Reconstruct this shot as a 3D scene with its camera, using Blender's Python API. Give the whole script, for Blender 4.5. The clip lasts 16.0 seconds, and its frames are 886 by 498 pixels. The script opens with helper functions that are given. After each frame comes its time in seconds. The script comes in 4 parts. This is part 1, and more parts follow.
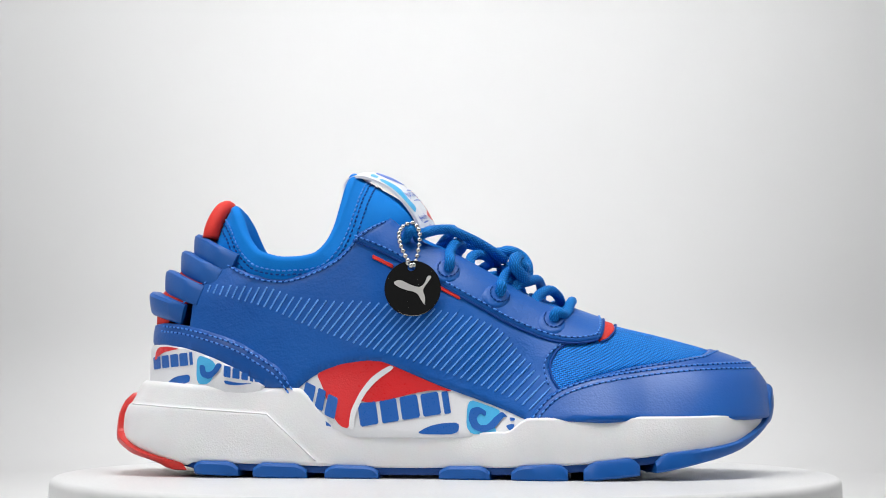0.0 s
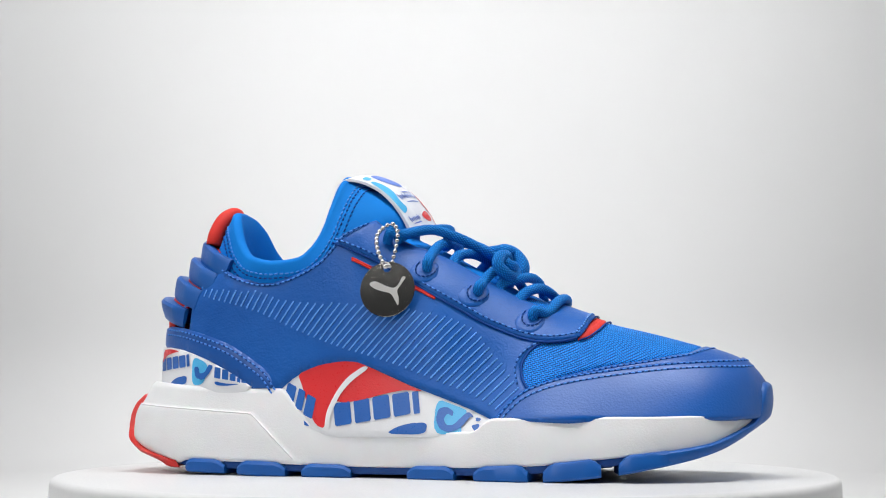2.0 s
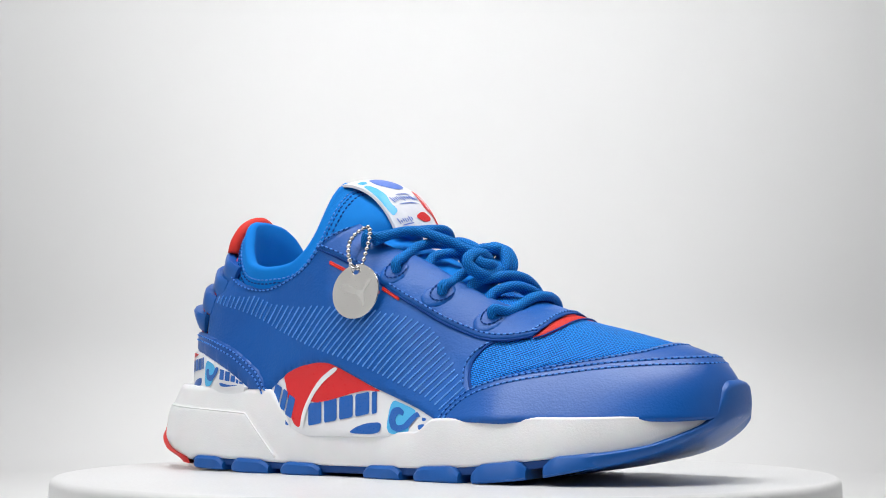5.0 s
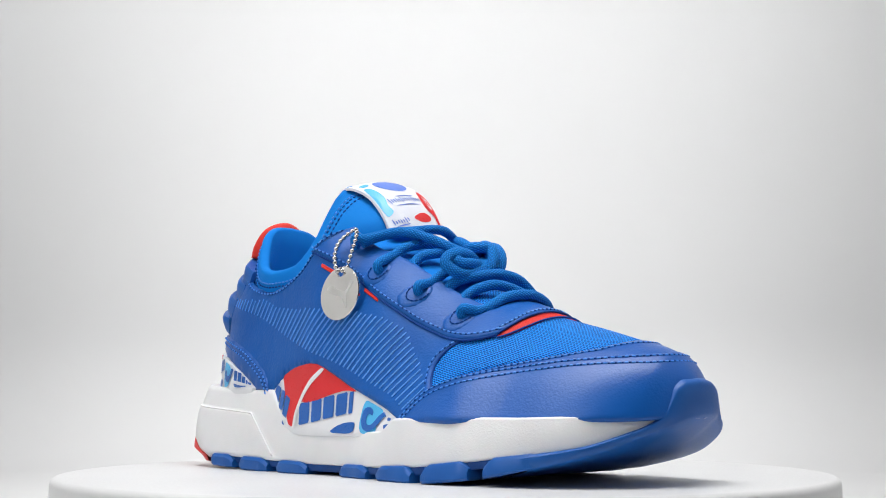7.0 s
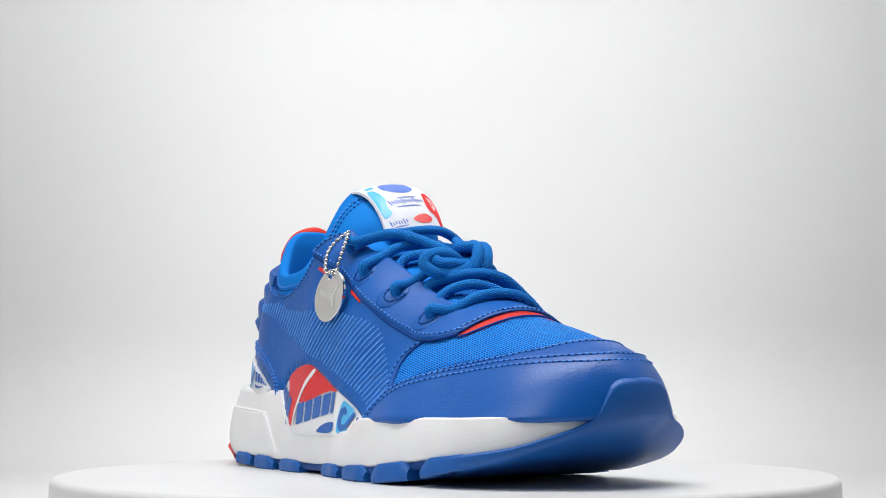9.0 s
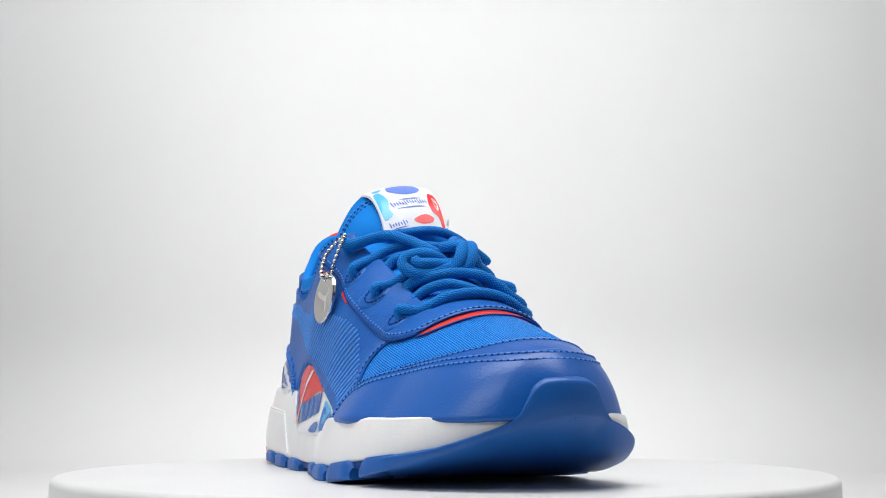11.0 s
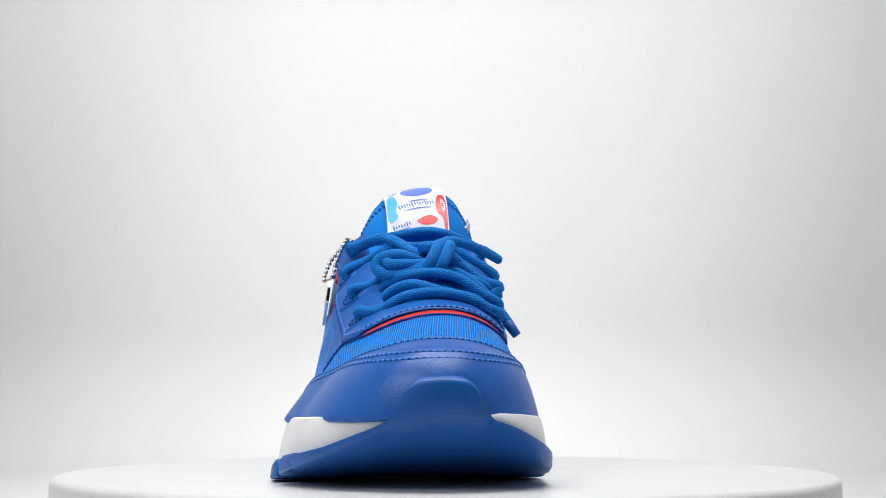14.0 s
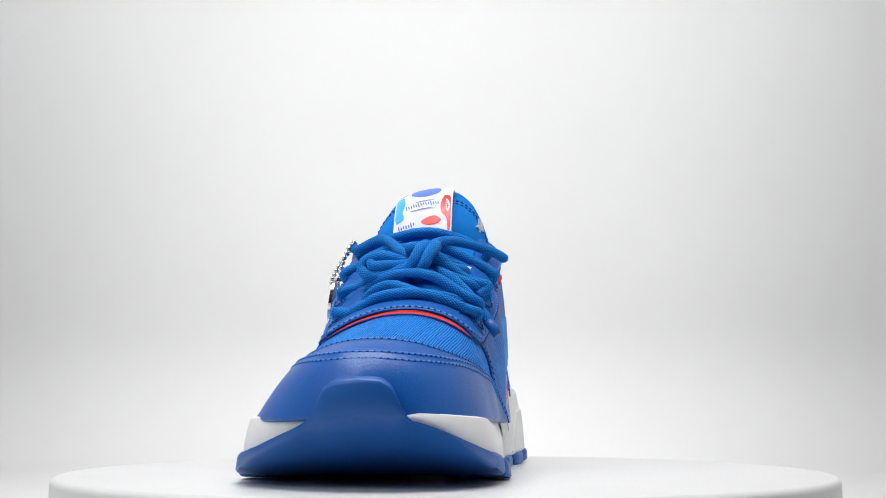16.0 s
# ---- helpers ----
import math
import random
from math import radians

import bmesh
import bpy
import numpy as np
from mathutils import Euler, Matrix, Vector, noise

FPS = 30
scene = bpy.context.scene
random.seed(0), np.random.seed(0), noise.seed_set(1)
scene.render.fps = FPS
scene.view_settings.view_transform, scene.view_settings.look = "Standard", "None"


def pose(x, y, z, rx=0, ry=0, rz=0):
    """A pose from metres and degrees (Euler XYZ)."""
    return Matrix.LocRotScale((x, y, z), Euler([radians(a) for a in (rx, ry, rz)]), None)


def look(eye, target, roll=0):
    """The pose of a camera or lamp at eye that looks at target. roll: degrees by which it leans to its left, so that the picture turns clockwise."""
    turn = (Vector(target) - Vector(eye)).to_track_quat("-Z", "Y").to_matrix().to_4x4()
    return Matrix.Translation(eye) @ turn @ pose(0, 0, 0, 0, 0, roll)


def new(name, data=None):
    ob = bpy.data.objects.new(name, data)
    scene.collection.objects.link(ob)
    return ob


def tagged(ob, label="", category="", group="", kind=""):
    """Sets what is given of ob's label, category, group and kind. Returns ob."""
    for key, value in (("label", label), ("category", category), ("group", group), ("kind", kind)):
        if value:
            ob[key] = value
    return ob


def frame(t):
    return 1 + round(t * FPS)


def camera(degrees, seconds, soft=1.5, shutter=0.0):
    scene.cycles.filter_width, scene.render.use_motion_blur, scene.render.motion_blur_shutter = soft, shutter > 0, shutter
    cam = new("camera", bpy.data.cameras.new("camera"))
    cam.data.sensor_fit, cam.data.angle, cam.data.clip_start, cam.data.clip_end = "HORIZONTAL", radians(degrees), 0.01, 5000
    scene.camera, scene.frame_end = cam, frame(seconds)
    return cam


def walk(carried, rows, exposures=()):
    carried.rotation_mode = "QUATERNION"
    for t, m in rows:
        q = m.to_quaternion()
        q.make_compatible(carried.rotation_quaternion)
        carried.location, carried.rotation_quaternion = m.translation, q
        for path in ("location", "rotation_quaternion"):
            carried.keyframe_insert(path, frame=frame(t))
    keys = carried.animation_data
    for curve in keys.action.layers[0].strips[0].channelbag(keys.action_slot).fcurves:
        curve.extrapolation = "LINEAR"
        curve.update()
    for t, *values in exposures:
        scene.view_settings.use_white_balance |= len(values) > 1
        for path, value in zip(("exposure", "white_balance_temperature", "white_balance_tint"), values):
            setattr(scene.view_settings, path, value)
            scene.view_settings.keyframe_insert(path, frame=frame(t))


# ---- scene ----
MM = 0.001
DEGREES_PER_SECOND = -5.85

cam = camera(40.22, 16.0, soft=1.0)
EYE = pose(-0.0011, -0.585, 0.0309, 97.369, 0, 0)
walk(cam, [(0.0, EYE), (16.0, EYE)])

# ---- light: a white tent under soft panels, open to a dark room at the front ----
world = bpy.data.worlds.new("dark_room")
world.use_nodes = True
world.node_tree.nodes["Background"].inputs[0].default_value = (0.9, 0.95, 1.0, 1)
world.node_tree.nodes["Background"].inputs[1].default_value = 0.012
scene.world = world


def area(name, eye, target, sx, sy, power, colour=(1, 1, 1), spread=180):
    data = bpy.data.lights.new(name, "AREA")
    data.shape, data.size, data.size_y, data.energy, data.color = "RECTANGLE", sx, sy, power, colour
    data.spread = radians(spread)
    ob = new(name, data)
    ob.matrix_basis = look(eye, target)
    return ob


area("tent_back_panel_lamp", (0.0, 0.10, 0.88), (0.0, 0.62, 0.40), 1.24, 0.30, 4.6, (1.0, 1.0, 1.0), 86)
area("tent_front_panel_lamp", (0.0, -0.14, 0.88), (0.0, -0.08, 0.0), 1.0, 0.40, 4.1, (1.0, 1.0, 1.0), 106)
# added fill at the front left, for light off the tent's bright side
area("added_front_fill_lamp", (-0.50, -0.62, 0.58), (0.0, -0.02, 0.06), 0.4, 0.3, 2.0, (1.0, 1.0, 1.0), 170)
scene.view_settings.exposure = 0.0


# ---- materials ----
def material(name):
    m = bpy.data.materials.new(name)
    m.use_nodes = True
    nt = m.node_tree
    return m, nt, nt.nodes["Principled BSDF"]


def node(nt, kind, **inputs):
    n = nt.nodes.new(kind)
    for key, value in inputs.items():
        n.inputs[key.replace("_", " ")].default_value = value
    return n


def ramp(nt, source, a, b, ca, cb):
    r = nt.nodes.new("ShaderNodeValToRGB")
    r.color_ramp.elements[0].position, r.color_ramp.elements[0].color = a, (*ca, 1)
    r.color_ramp.elements[1].position, r.color_ramp.elements[1].color = b, (*cb, 1)
    nt.links.new(source, r.inputs[0])
    return r.outputs[0]


def bump(nt, bsdf, height, strength, distance, under=None):
    b = nt.nodes.new("ShaderNodeBump")
    b.inputs["Strength"].default_value, b.inputs["Distance"].default_value = strength, distance
    nt.links.new(height, b.inputs["Height"])
    if under:
        nt.links.new(under, b.inputs["Normal"])
    nt.links.new(b.outputs[0], bsdf.inputs["Normal"])
    return b.outputs[0]


def surface(name, ca, cb, rough=0.5, scale=40, fine=900, relief=0.3, depth=0.0004, spec=0.5, cells=0, sheen=0.0, sss=0.0, wrinkle=0.38):
    """A surface with tone variation at two scales and a fine relief; cells: grain cells a metre, as in leather."""
    m, nt, b = material(name)
    co = nt.nodes.new("ShaderNodeTexCoord").outputs["Object"]
    n1, n2 = node(nt, "ShaderNodeTexNoise", Scale=scale, Detail=4.0), node(nt, "ShaderNodeTexNoise", Scale=fine, Detail=3.0)
    nt.links.new(co, n1.inputs["Vector"]), nt.links.new(co, n2.inputs["Vector"])
    nt.links.new(ramp(nt, n1.outputs[0], 0.3, 0.7, ca, cb), b.inputs["Base Color"])
    rr = node(nt, "ShaderNodeMapRange", From_Min=0.3, From_Max=0.7, To_Min=rough - 0.06, To_Max=rough + 0.06)
    nt.links.new(n2.outputs[0], rr.inputs["Value"]), nt.links.new(rr.outputs[0], b.inputs["Roughness"])
    b.inputs["Specular IOR Level"].default_value = spec
    b.inputs["Sheen Weight"].default_value = sheen
    if sss:
        b.inputs["Subsurface Weight"].default_value, b.inputs["Subsurface Scale"].default_value = sss, 0.002
    first = bump(nt, b, n2.outputs[0], relief, depth)
    if cells:
        v = node(nt, "ShaderNodeTexVoronoi", Scale=cells)
        v.feature = "SMOOTH_F1"
        nt.links.new(co, v.inputs["Vector"])
        second = bump(nt, b, v.outputs["Distance"], 0.26 if wrinkle > 0.1 else 0.18, 0.0004, first)
        w = node(nt, "ShaderNodeTexNoise", Scale=120.0, Detail=5.0, Distortion=0.4)
        nt.links.new(co, w.inputs["Vector"])
        bump(nt, b, w.outputs[0], wrinkle, 0.0012, second)
    return m


def woven(name, base, gap, kind, su, sv, rough=0.6, depth=0.0006):
    """Cloth whose weave runs along the UV map, laid out in millimetres."""
    m, nt, b = material(name)
    uv = nt.nodes.new("ShaderNodeTexCoord").outputs["UV"]
    mp = node(nt, "ShaderNodeMapping")
    mp.inputs["Scale"].default_value = (su, sv, 1)
    nt.links.new(uv, mp.inputs["Vector"])
    if kind == "mesh":
        t = node(nt, "ShaderNodeTexBrick", Scale=1.0, Mortar_Size=0.21, Mortar_Smooth=0.7, Brick_Width=1.0, Row_Height=0.62)
        t.offset = 0.5
        t.inputs["Color1"].default_value = t.inputs["Color2"].default_value = (0, 0, 0, 1)
        t.inputs["Mortar"].default_value = (1, 1, 1, 1)
        nt.links.new(mp.outputs[0], t.inputs["Vector"])
        h = t.outputs["Color"]
    else:
        both = []
        for turn in (38, -38):
            r = node(nt, "ShaderNodeMapping")
            r.inputs["Rotation"].default_value = (0, 0, radians(turn))
            nt.links.new(mp.outputs[0], r.inputs["Vector"])
            t = node(nt, "ShaderNodeTexWave", Scale=1.0, Distortion=0.3)
            t.wave_type, t.bands_direction = "BANDS", "X"
            nt.links.new(r.outputs[0], t.inputs["Vector"])
            both.append(t.outputs["Fac"])
        h = nt.nodes.new("ShaderNodeMath")
        h.operation = "MULTIPLY"
        nt.links.new(both[0], h.inputs[0]), nt.links.new(both[1], h.inputs[1])
        h = h.outputs[0]
    nt.links.new(ramp(nt, h, 0.25 if kind == "mesh" else 0.05, 0.8 if kind == "mesh" else 0.55, gap, base), b.inputs["Base Color"])
    b.inputs["Roughness"].default_value = rough
    b.inputs["Specular IOR Level"].default_value = 0.15
    bump(nt, b, h, 1.0, depth)
    return m


LEATHER = surface("blue_leather", (0.002, 0.082, 0.36), (0.004, 0.106, 0.43), 0.43, 25, 1500, 0.25, 0.0003, 0.30, cells=1000, wrinkle=0.34)
SMOOTH = surface("smooth_blue_leather", (0.002, 0.080, 0.36), (0.004, 0.098, 0.41), 0.35, 25, 1800, 0.2, 0.0002, 0.42, cells=1100, wrinkle=0.04)
NEOPRENE = surface("light_blue_neoprene", (0.003, 0.18, 0.60), (0.004, 0.20, 0.65), 0.75, 60, 2600, 0.5, 0.0003, 0.12)
RUBBER = surface("blue_rubber", (0.004, 0.085, 0.35), (0.005, 0.10, 0.39), 0.42, 50, 1500, 0.2, 0.0002, 0.4)
RUBBER_DARK = surface("dark_blue_rubber", (0.006, 0.05, 0.22), (0.007, 0.058, 0.25), 0.55, 50, 1500, 0.3, 0.0003, 0.3)
RED = surface("red_webbing", (0.60, 0.022, 0.014), (0.72, 0.03, 0.02), 0.6, 60, 2200, 0.5, 0.0004, 0.3)
RED_RUBBER = surface("red_rubber", (0.55, 0.018, 0.014), (0.64, 0.024, 0.018), 0.42, 60, 1500, 0.2, 0.0002, 0.4)
FOAM = surface("white_midsole_foam", (0.74, 0.74, 0.75), (0.80, 0.80, 0.81), 0.5, 40, 1400, 0.35, 0.0003, 0.35, sss=0.08)
PRINT_WHITE = surface("white_printed_leather", (0.76, 0.77, 0.79), (0.82, 0.82, 0.84), 0.34, 40, 1400, 0.3, 0.0003, 0.5)
PRINT_RED = surface("red_print", (0.66, 0.016, 0.02), (0.74, 0.022, 0.026), 0.32, 40, 1400, 0.3, 0.0003, 0.5)
PRINT_BLUE = surface("blue_print", (0.010, 0.105, 0.42), (0.013, 0.12, 0.46), 0.32, 40, 1400, 0.3, 0.0003, 0.5)
PRINT_CYAN = surface("sky_blue_print", (0.06, 0.42, 0.76), (0.075, 0.46, 0.80), 0.32, 40, 1400, 0.3, 0.0003, 0.5)
PRINT_NAVY = surface("pale_blue_script_print", (0.10, 0.19, 0.58), (0.13, 0.22, 0.62), 0.5, 40, 1400, 0.3, 0.0003, 0.3)
LABEL_WHITE = surface("white_woven_label", (0.72, 0.74, 0.80), (0.80, 0.81, 0.85), 0.7, 200, 2600, 0.6, 0.0003, 0.25)
THREAD = surface("pale_blue_thread", (0.10, 0.32, 0.78), (0.14, 0.38, 0.84), 0.6, 300, 3000, 0.4, 0.0002, 0.3)
# navy for real collar thread and for shade drawn at holes and edges
NAVY_THREAD_SHADE = surface("navy_thread_and_gap_shade", (0.004, 0.05, 0.25), (0.005, 0.06, 0.29), 0.7, 300, 3000, 0.4, 0.0002, 0.2)
THREAD_DARK = surface("blue_seam_thread", (0.06, 0.24, 0.70), (0.08, 0.29, 0.78), 0.6, 300, 3000, 0.4, 0.0002, 0.3)
MESH = woven("blue_sport_mesh", (0.012, 0.31, 0.95), (0.003, 0.055, 0.34), "mesh", 0.52, 0.62)
CORD = woven("blue_braided_cord", (0.008, 0.28, 0.80), (0.004, 0.15, 0.52), "cord", 0.21, 0.21, 0.65, 0.0005)
PLASTIC = surface("white_turntable_plastic", (0.62, 0.62, 0.62), (0.66, 0.66, 0.66), 0.35, 12, 700, 0.05, 0.0001, 0.4)
PAPER = surface("white_backdrop_cloth", (0.67, 0.67, 0.67), (0.70, 0.70, 0.70), 0.9, 3, 500, 0.1, 0.0002, 0.1)


def metal(name, colour, rough):
    m, nt, b = material(name)
    b.inputs["Base Color"].default_value, b.inputs["Metallic"].default_value = (*colour, 1), 1.0
    n = node(nt, "ShaderNodeTexNoise", Scale=600.0, Detail=3.0)
    r = node(nt, "ShaderNodeMapRange", To_Min=max(rough - 0.03, 0.02), To_Max=rough + 0.05)
    nt.links.new(nt.nodes.new("ShaderNodeTexCoord").outputs["Object"], n.inputs["Vector"])
    nt.links.new(n.outputs[0], r.inputs["Value"]), nt.links.new(r.outputs[0], b.inputs["Roughness"])
    return m


STEEL = metal("polished_steel", (0.93, 0.91, 0.87), 0.08)
CHROME = metal("chrome_beads", (0.55, 0.55, 0.55), 0.10)
ETCHED = surface("etched_grey_metal", (0.50, 0.49, 0.47), (0.56, 0.55, 0.53), 0.55, 200, 3000, 0.3, 0.0002, 0.5)


# ---- helpers ----
def curve(*knots):
    """A smooth function through (x, value) knots, with no overshoot."""
    xs, ys = np.array([k[0] for k in knots], float), np.array([k[1] for k in knots], float)
    d = np.diff(ys) / np.diff(xs)
    g = np.zeros(len(xs))
    g[0], g[-1] = d[0], d[-1]
    for i in range(1, len(xs) - 1):
        g[i] = 0 if d[i - 1] * d[i] <= 0 else 2 * d[i - 1] * d[i] / (d[i - 1] + d[i])

    def f(x):
        x = np.clip(np.asarray(x, float), xs[0], xs[-1])
        i = np.clip(np.searchsorted(xs, x) - 1, 0, len(xs) - 2)
        h = xs[i + 1] - xs[i]
        t = (x - xs[i]) / h
        return ((1 + 2 * t) * (1 - t) ** 2 * ys[i] + t * (1 - t) ** 2 * h * g[i]
                + t * t * (3 - 2 * t) * ys[i + 1] + t * t * (t - 1) * h * g[i + 1])
    return f


def spline(points, n, closed=False):
    """n points along a Catmull-Rom curve."""
    p = np.array(points, float)
    p = np.vstack([p[-1], p, p[:2]]) if closed else np.vstack([2 * p[0] - p[1], p, 2 * p[-1] - p[-2]])
    m = len(p) - 3
    out = []
    for u in np.linspace(0, m, n, endpoint=not closed):
        i = min(int(u), m - 1)
        t = u - i
        a, b, c, d = p[i:i + 4]
        out.append(0.5 * (2 * b + (c - a) * t + (2 * a - 5 * b + 4 * c - d) * t * t + (3 * b - a - 3 * c + d) * t ** 3))
    return np.array(out)


def mesh_object(name, verts, faces, mat, parent=None, label="", smooth=True, uvs=None):
    """Vertices in millimetres; one mesh object, under a thing or part if there is one."""
    me = bpy.data.meshes.new(name)
    me.from_pydata([tuple(v) for v in np.asarray(verts, float) * MM], [], [tuple(int(i) for i in f) for f in faces])
    if smooth:
        me.polygons.foreach_set("use_smooth", [True] * len(me.polygons))
    if uvs is not None:
        layer = me.uv_layers.new(name="UVMap")
        loops = np.zeros(len(me.loops), dtype=np.int32)
        me.loops.foreach_get("vertex_index", loops)
        layer.data.foreach_set("uv", np.asarray(uvs, float)[loops].ravel())
    me.materials.append(mat)
    me.update()
    ob = new(name, me)
    if parent:
        ob.parent = parent
    if label:
        tagged(ob, label)
    return ob


def sharp(ob, degrees=35):
    """Keeps edges sharper than this angle crisp."""
    ob.data.set_sharp_from_angle(angle=radians(degrees))
    return ob


def thing(name, label, category, group=""):
    return tagged(new(name), label, category, group)


def tube_data(path, radius, sides=10, closed=False, flat=1.0):
    p = np.asarray(path, float)
    n = len(p)
    tang = np.roll(p, -1, 0) - np.roll(p, 1, 0) if closed else np.gradient(p, axis=0)
    tang /= np.linalg.norm(tang, axis=1)[:, None] + 1e-12
    nor = np.cross(tang[0], (0.0, 0.13, 1.0))
    nor /= np.linalg.norm(nor)
    rad = np.broadcast_to(np.asarray(radius, float), (n,))
    verts, uvs, run = [], [], 0.0
    for i in range(n):
        nor = nor - tang[i] * (nor @ tang[i])
        nor /= np.linalg.norm(nor)
        bi = np.cross(tang[i], nor)
        if i:
            run += np.linalg.norm(p[i] - p[i - 1])
        for k in range(sides):
            a = 2 * math.pi * k / sides
            verts.append(p[i] + rad[i] * (math.cos(a) * nor + flat * math.sin(a) * bi))
            uvs.append((run, rad[i] * 2 * math.pi * abs(k / sides * 2 - 1)))
    faces = []
    for i in range(n if closed else n - 1):
        j = (i + 1) % n
        for k in range(sides):
            l = (k + 1) % sides
            faces.append((i * sides + k, i * sides + l, j * sides + l, j * sides + k))
    if not closed:
        faces.append(tuple(range(sides))[::-1])
        faces.append(tuple((n - 1) * sides + k for k in range(sides)))
    return verts, faces, uvs


def tube(name, path, radius, mat, parent=None, label="", sides=10, closed=False, flat=1.0):
    v, f, uv = tube_data(path, radius, sides, closed, flat)
    return mesh_object(name, v, f, mat, parent, label, uvs=uv)


# ---- the shoe's forms, in millimetres: x to the toe, -y to the outer side ----
SOLE_MID = curve((-152, -7.5), (-105, -8), (-80, -10.8), (-40, -16.2), (0, -20), (33, -23.6), (65, -25.4), (90, -25), (120, -22.6), (140, -18.5), (152, -17))
SOLE_HALF = curve((-152, 44.5), (-105, 46.4), (-80, 47), (-40, 46), (0, 47.8), (33, 53.5), (65, 56.2), (90, 55.3), (152, 53.1))
SOLE_TOP = curve((-150, 42.5), (-134, 41.5), (-77, 38.5), (-65, 38.5), (-57, 31), (-47, 22.4), (-36, 20), (24, 20), (34, 25.6), (48, 26.0), (61, 26.3), (97, 26.3), (131, 27.2), (152, 28.6))
SOLE_LOW = curve((-152, 8), (-120, 5.2), (-112, 6.5), (-83, 6), (-22, 4.6), (18, 5.0), (49, 6.2), (89, 10.2), (113, 13.0), (135, 18), (152, 27))
GROUND_LOW = curve((-152, 6), (-118, 3.5), (-111, 1.6), (-89, 0.8), (-70, 0), (50, 0), (80, 2.2), (111, 8), (119, 10), (128, 13), (138, 18), (146, 23), (151, 27))


def ends(x, x0, x1, back, front, p=2.4, q=2.8):
    """Rounds a plan off to nothing at both ends."""
    x = np.asarray(x, float)
    a = np.clip((back - x) / (back - x0), 0, 1)
    b = np.clip((x - front) / (x1 - front), 0, 1)
    return np.sqrt(np.clip(1 - a ** p, 0, 1)) * np.sqrt(np.clip(1 - b ** q, 0, 1))


def sole_ring(n, grow=0.0):
    """The sole's plan as a closed ring of (x, y): the outer side from heel to toe, then the inner side back."""
    u = np.linspace(0, math.pi, n)
    x = -0.5 - 151.5 * np.cos(u)
    e = ends(x, -152, 151, -100, 71.4, 3.0, 2.5)
    w = SOLE_HALF(x) * e
    c = SOLE_MID(x)
    xs, ys = np.concatenate([x, x[::-1][1:-1]]), np.concatenate([c - w, (c + w)[::-1][1:-1]])
    p = np.stack([xs, ys], 1)
    t = np.roll(p, -1, 0) - np.roll(p, 1, 0)
    t /= np.linalg.norm(t, axis=1)[:, None] + 1e-9
    nrm = np.stack([t[:, 1], -t[:, 0]], 1)
    return p, nrm, grow


def heel_shift(x, z):
    """The heel's wedge leans back, out to its widest at 25 mm and in again below."""
    f = curve((0, 32), (5, 22), (10, 7), (17, 0), (26, -0.5), (37, 3), (43, 5))
    w = np.clip((-95 - np.asarray(x, float)) / 54, 0, 1) ** 1.5
    return f(z) * w


def sole_inset(x, z):
    """How far the side leans in at a height, most round the ball of the foot."""
    x = np.asarray(x, float)
    return 0.12 * z + 0.13 * z * np.clip((x - 15) / 55, 0, 1) * np.clip((122 - x) / 40, 0, 1)


def sole_point(p, nrm, z, grow):
    heel = 0.03 * z * np.clip((-40 - p[:, 0]) / 40, 0, 1) * np.clip(-nrm[:, 1], 0, 1)
    ins = grow - sole_inset(p[:, 0], z) - heel
    q = p + nrm * ins[:, None]
    return np.stack([q[:, 0] + heel_shift(p[:, 0], z), q[:, 1], z], 1)


def wedge_line(x):
    """Height of the facet that steps the heel's wedge down to the arch."""
    return np.interp(x, (-150, -136, -78, -54, -50), (32, 31.2, 27.2, 6.0, 0.0))


def sole_band(low, top, levels, n, grow, bow=0.0, ledge=0.0):
    """Rings from low(x) to top(x) on the sole's side, with caps below and above; ledge: how proud the heel's facet stands."""
    p, nrm, _ = sole_ring(n)
    rows = []
    for w in np.linspace(0, 1, levels):
        z = low(p[:, 0]) * (1 - w) + top(p[:, 0]) * w
        edge = 0.9 * max(0, 1 - min(w, 1 - w) * levels / 1.5)
        proud = ledge * np.clip((wedge_line(p[:, 0]) - z) / 0.9 + 0.5, 0, 1) * (p[:, 0] < -50)
        rows.append(sole_point(p, nrm, z, grow + bow * math.sin(math.pi * w) - edge + proud))
    m = len(p)
    v = np.vstack(rows)
    f = [(i * m + k, i * m + (k + 1) % m, (i + 1) * m + (k + 1) % m, (i + 1) * m + k) for i in range(levels - 1) for k in range(m)]
    for base, flip in ((0, True), ((levels - 1) * m, False)):
        for k in range(n - 1):
            a, b = base + k, base + k + 1
            c, d = base + (m - k) % m, base + m - k - 1
            q = [i for i in (a, b, d, c)]
            q = list(dict.fromkeys(q))
            if len(q) > 2:
                f.append(tuple(q[::-1] if flip else q))
    return v, f


UP_MID_LOW = curve((-136, -9.5), (-80, -11), (-40, -15), (0, -18.8), (33, -21.6), (65, -28.2), (90, -26), (120, -24.6), (151, -19))
UP_MID_TOP = curve((-136, -10), (-60, -10.5), (-10, -11.5), (30, -12), (70, -12), (110, -17), (151, -23))
UP_HALF = curve((-136, 33), (-105, 37.6), (-65, 42.2), (-40, 45), (0, 47.2), (33, 51), (65, 53.3), (90, 49.2), (151, 45.4))
UP_CROWN = curve((-136, 210), (-60, 200), (-45, 165), (-30, 130), (-12, 112), (4, 104), (26, 92), (45, 81.5), (60, 74.5), (75, 69.3), (102, 62.2), (123, 56), (138, 50.2), (144, 43.8), (147.6, 38))
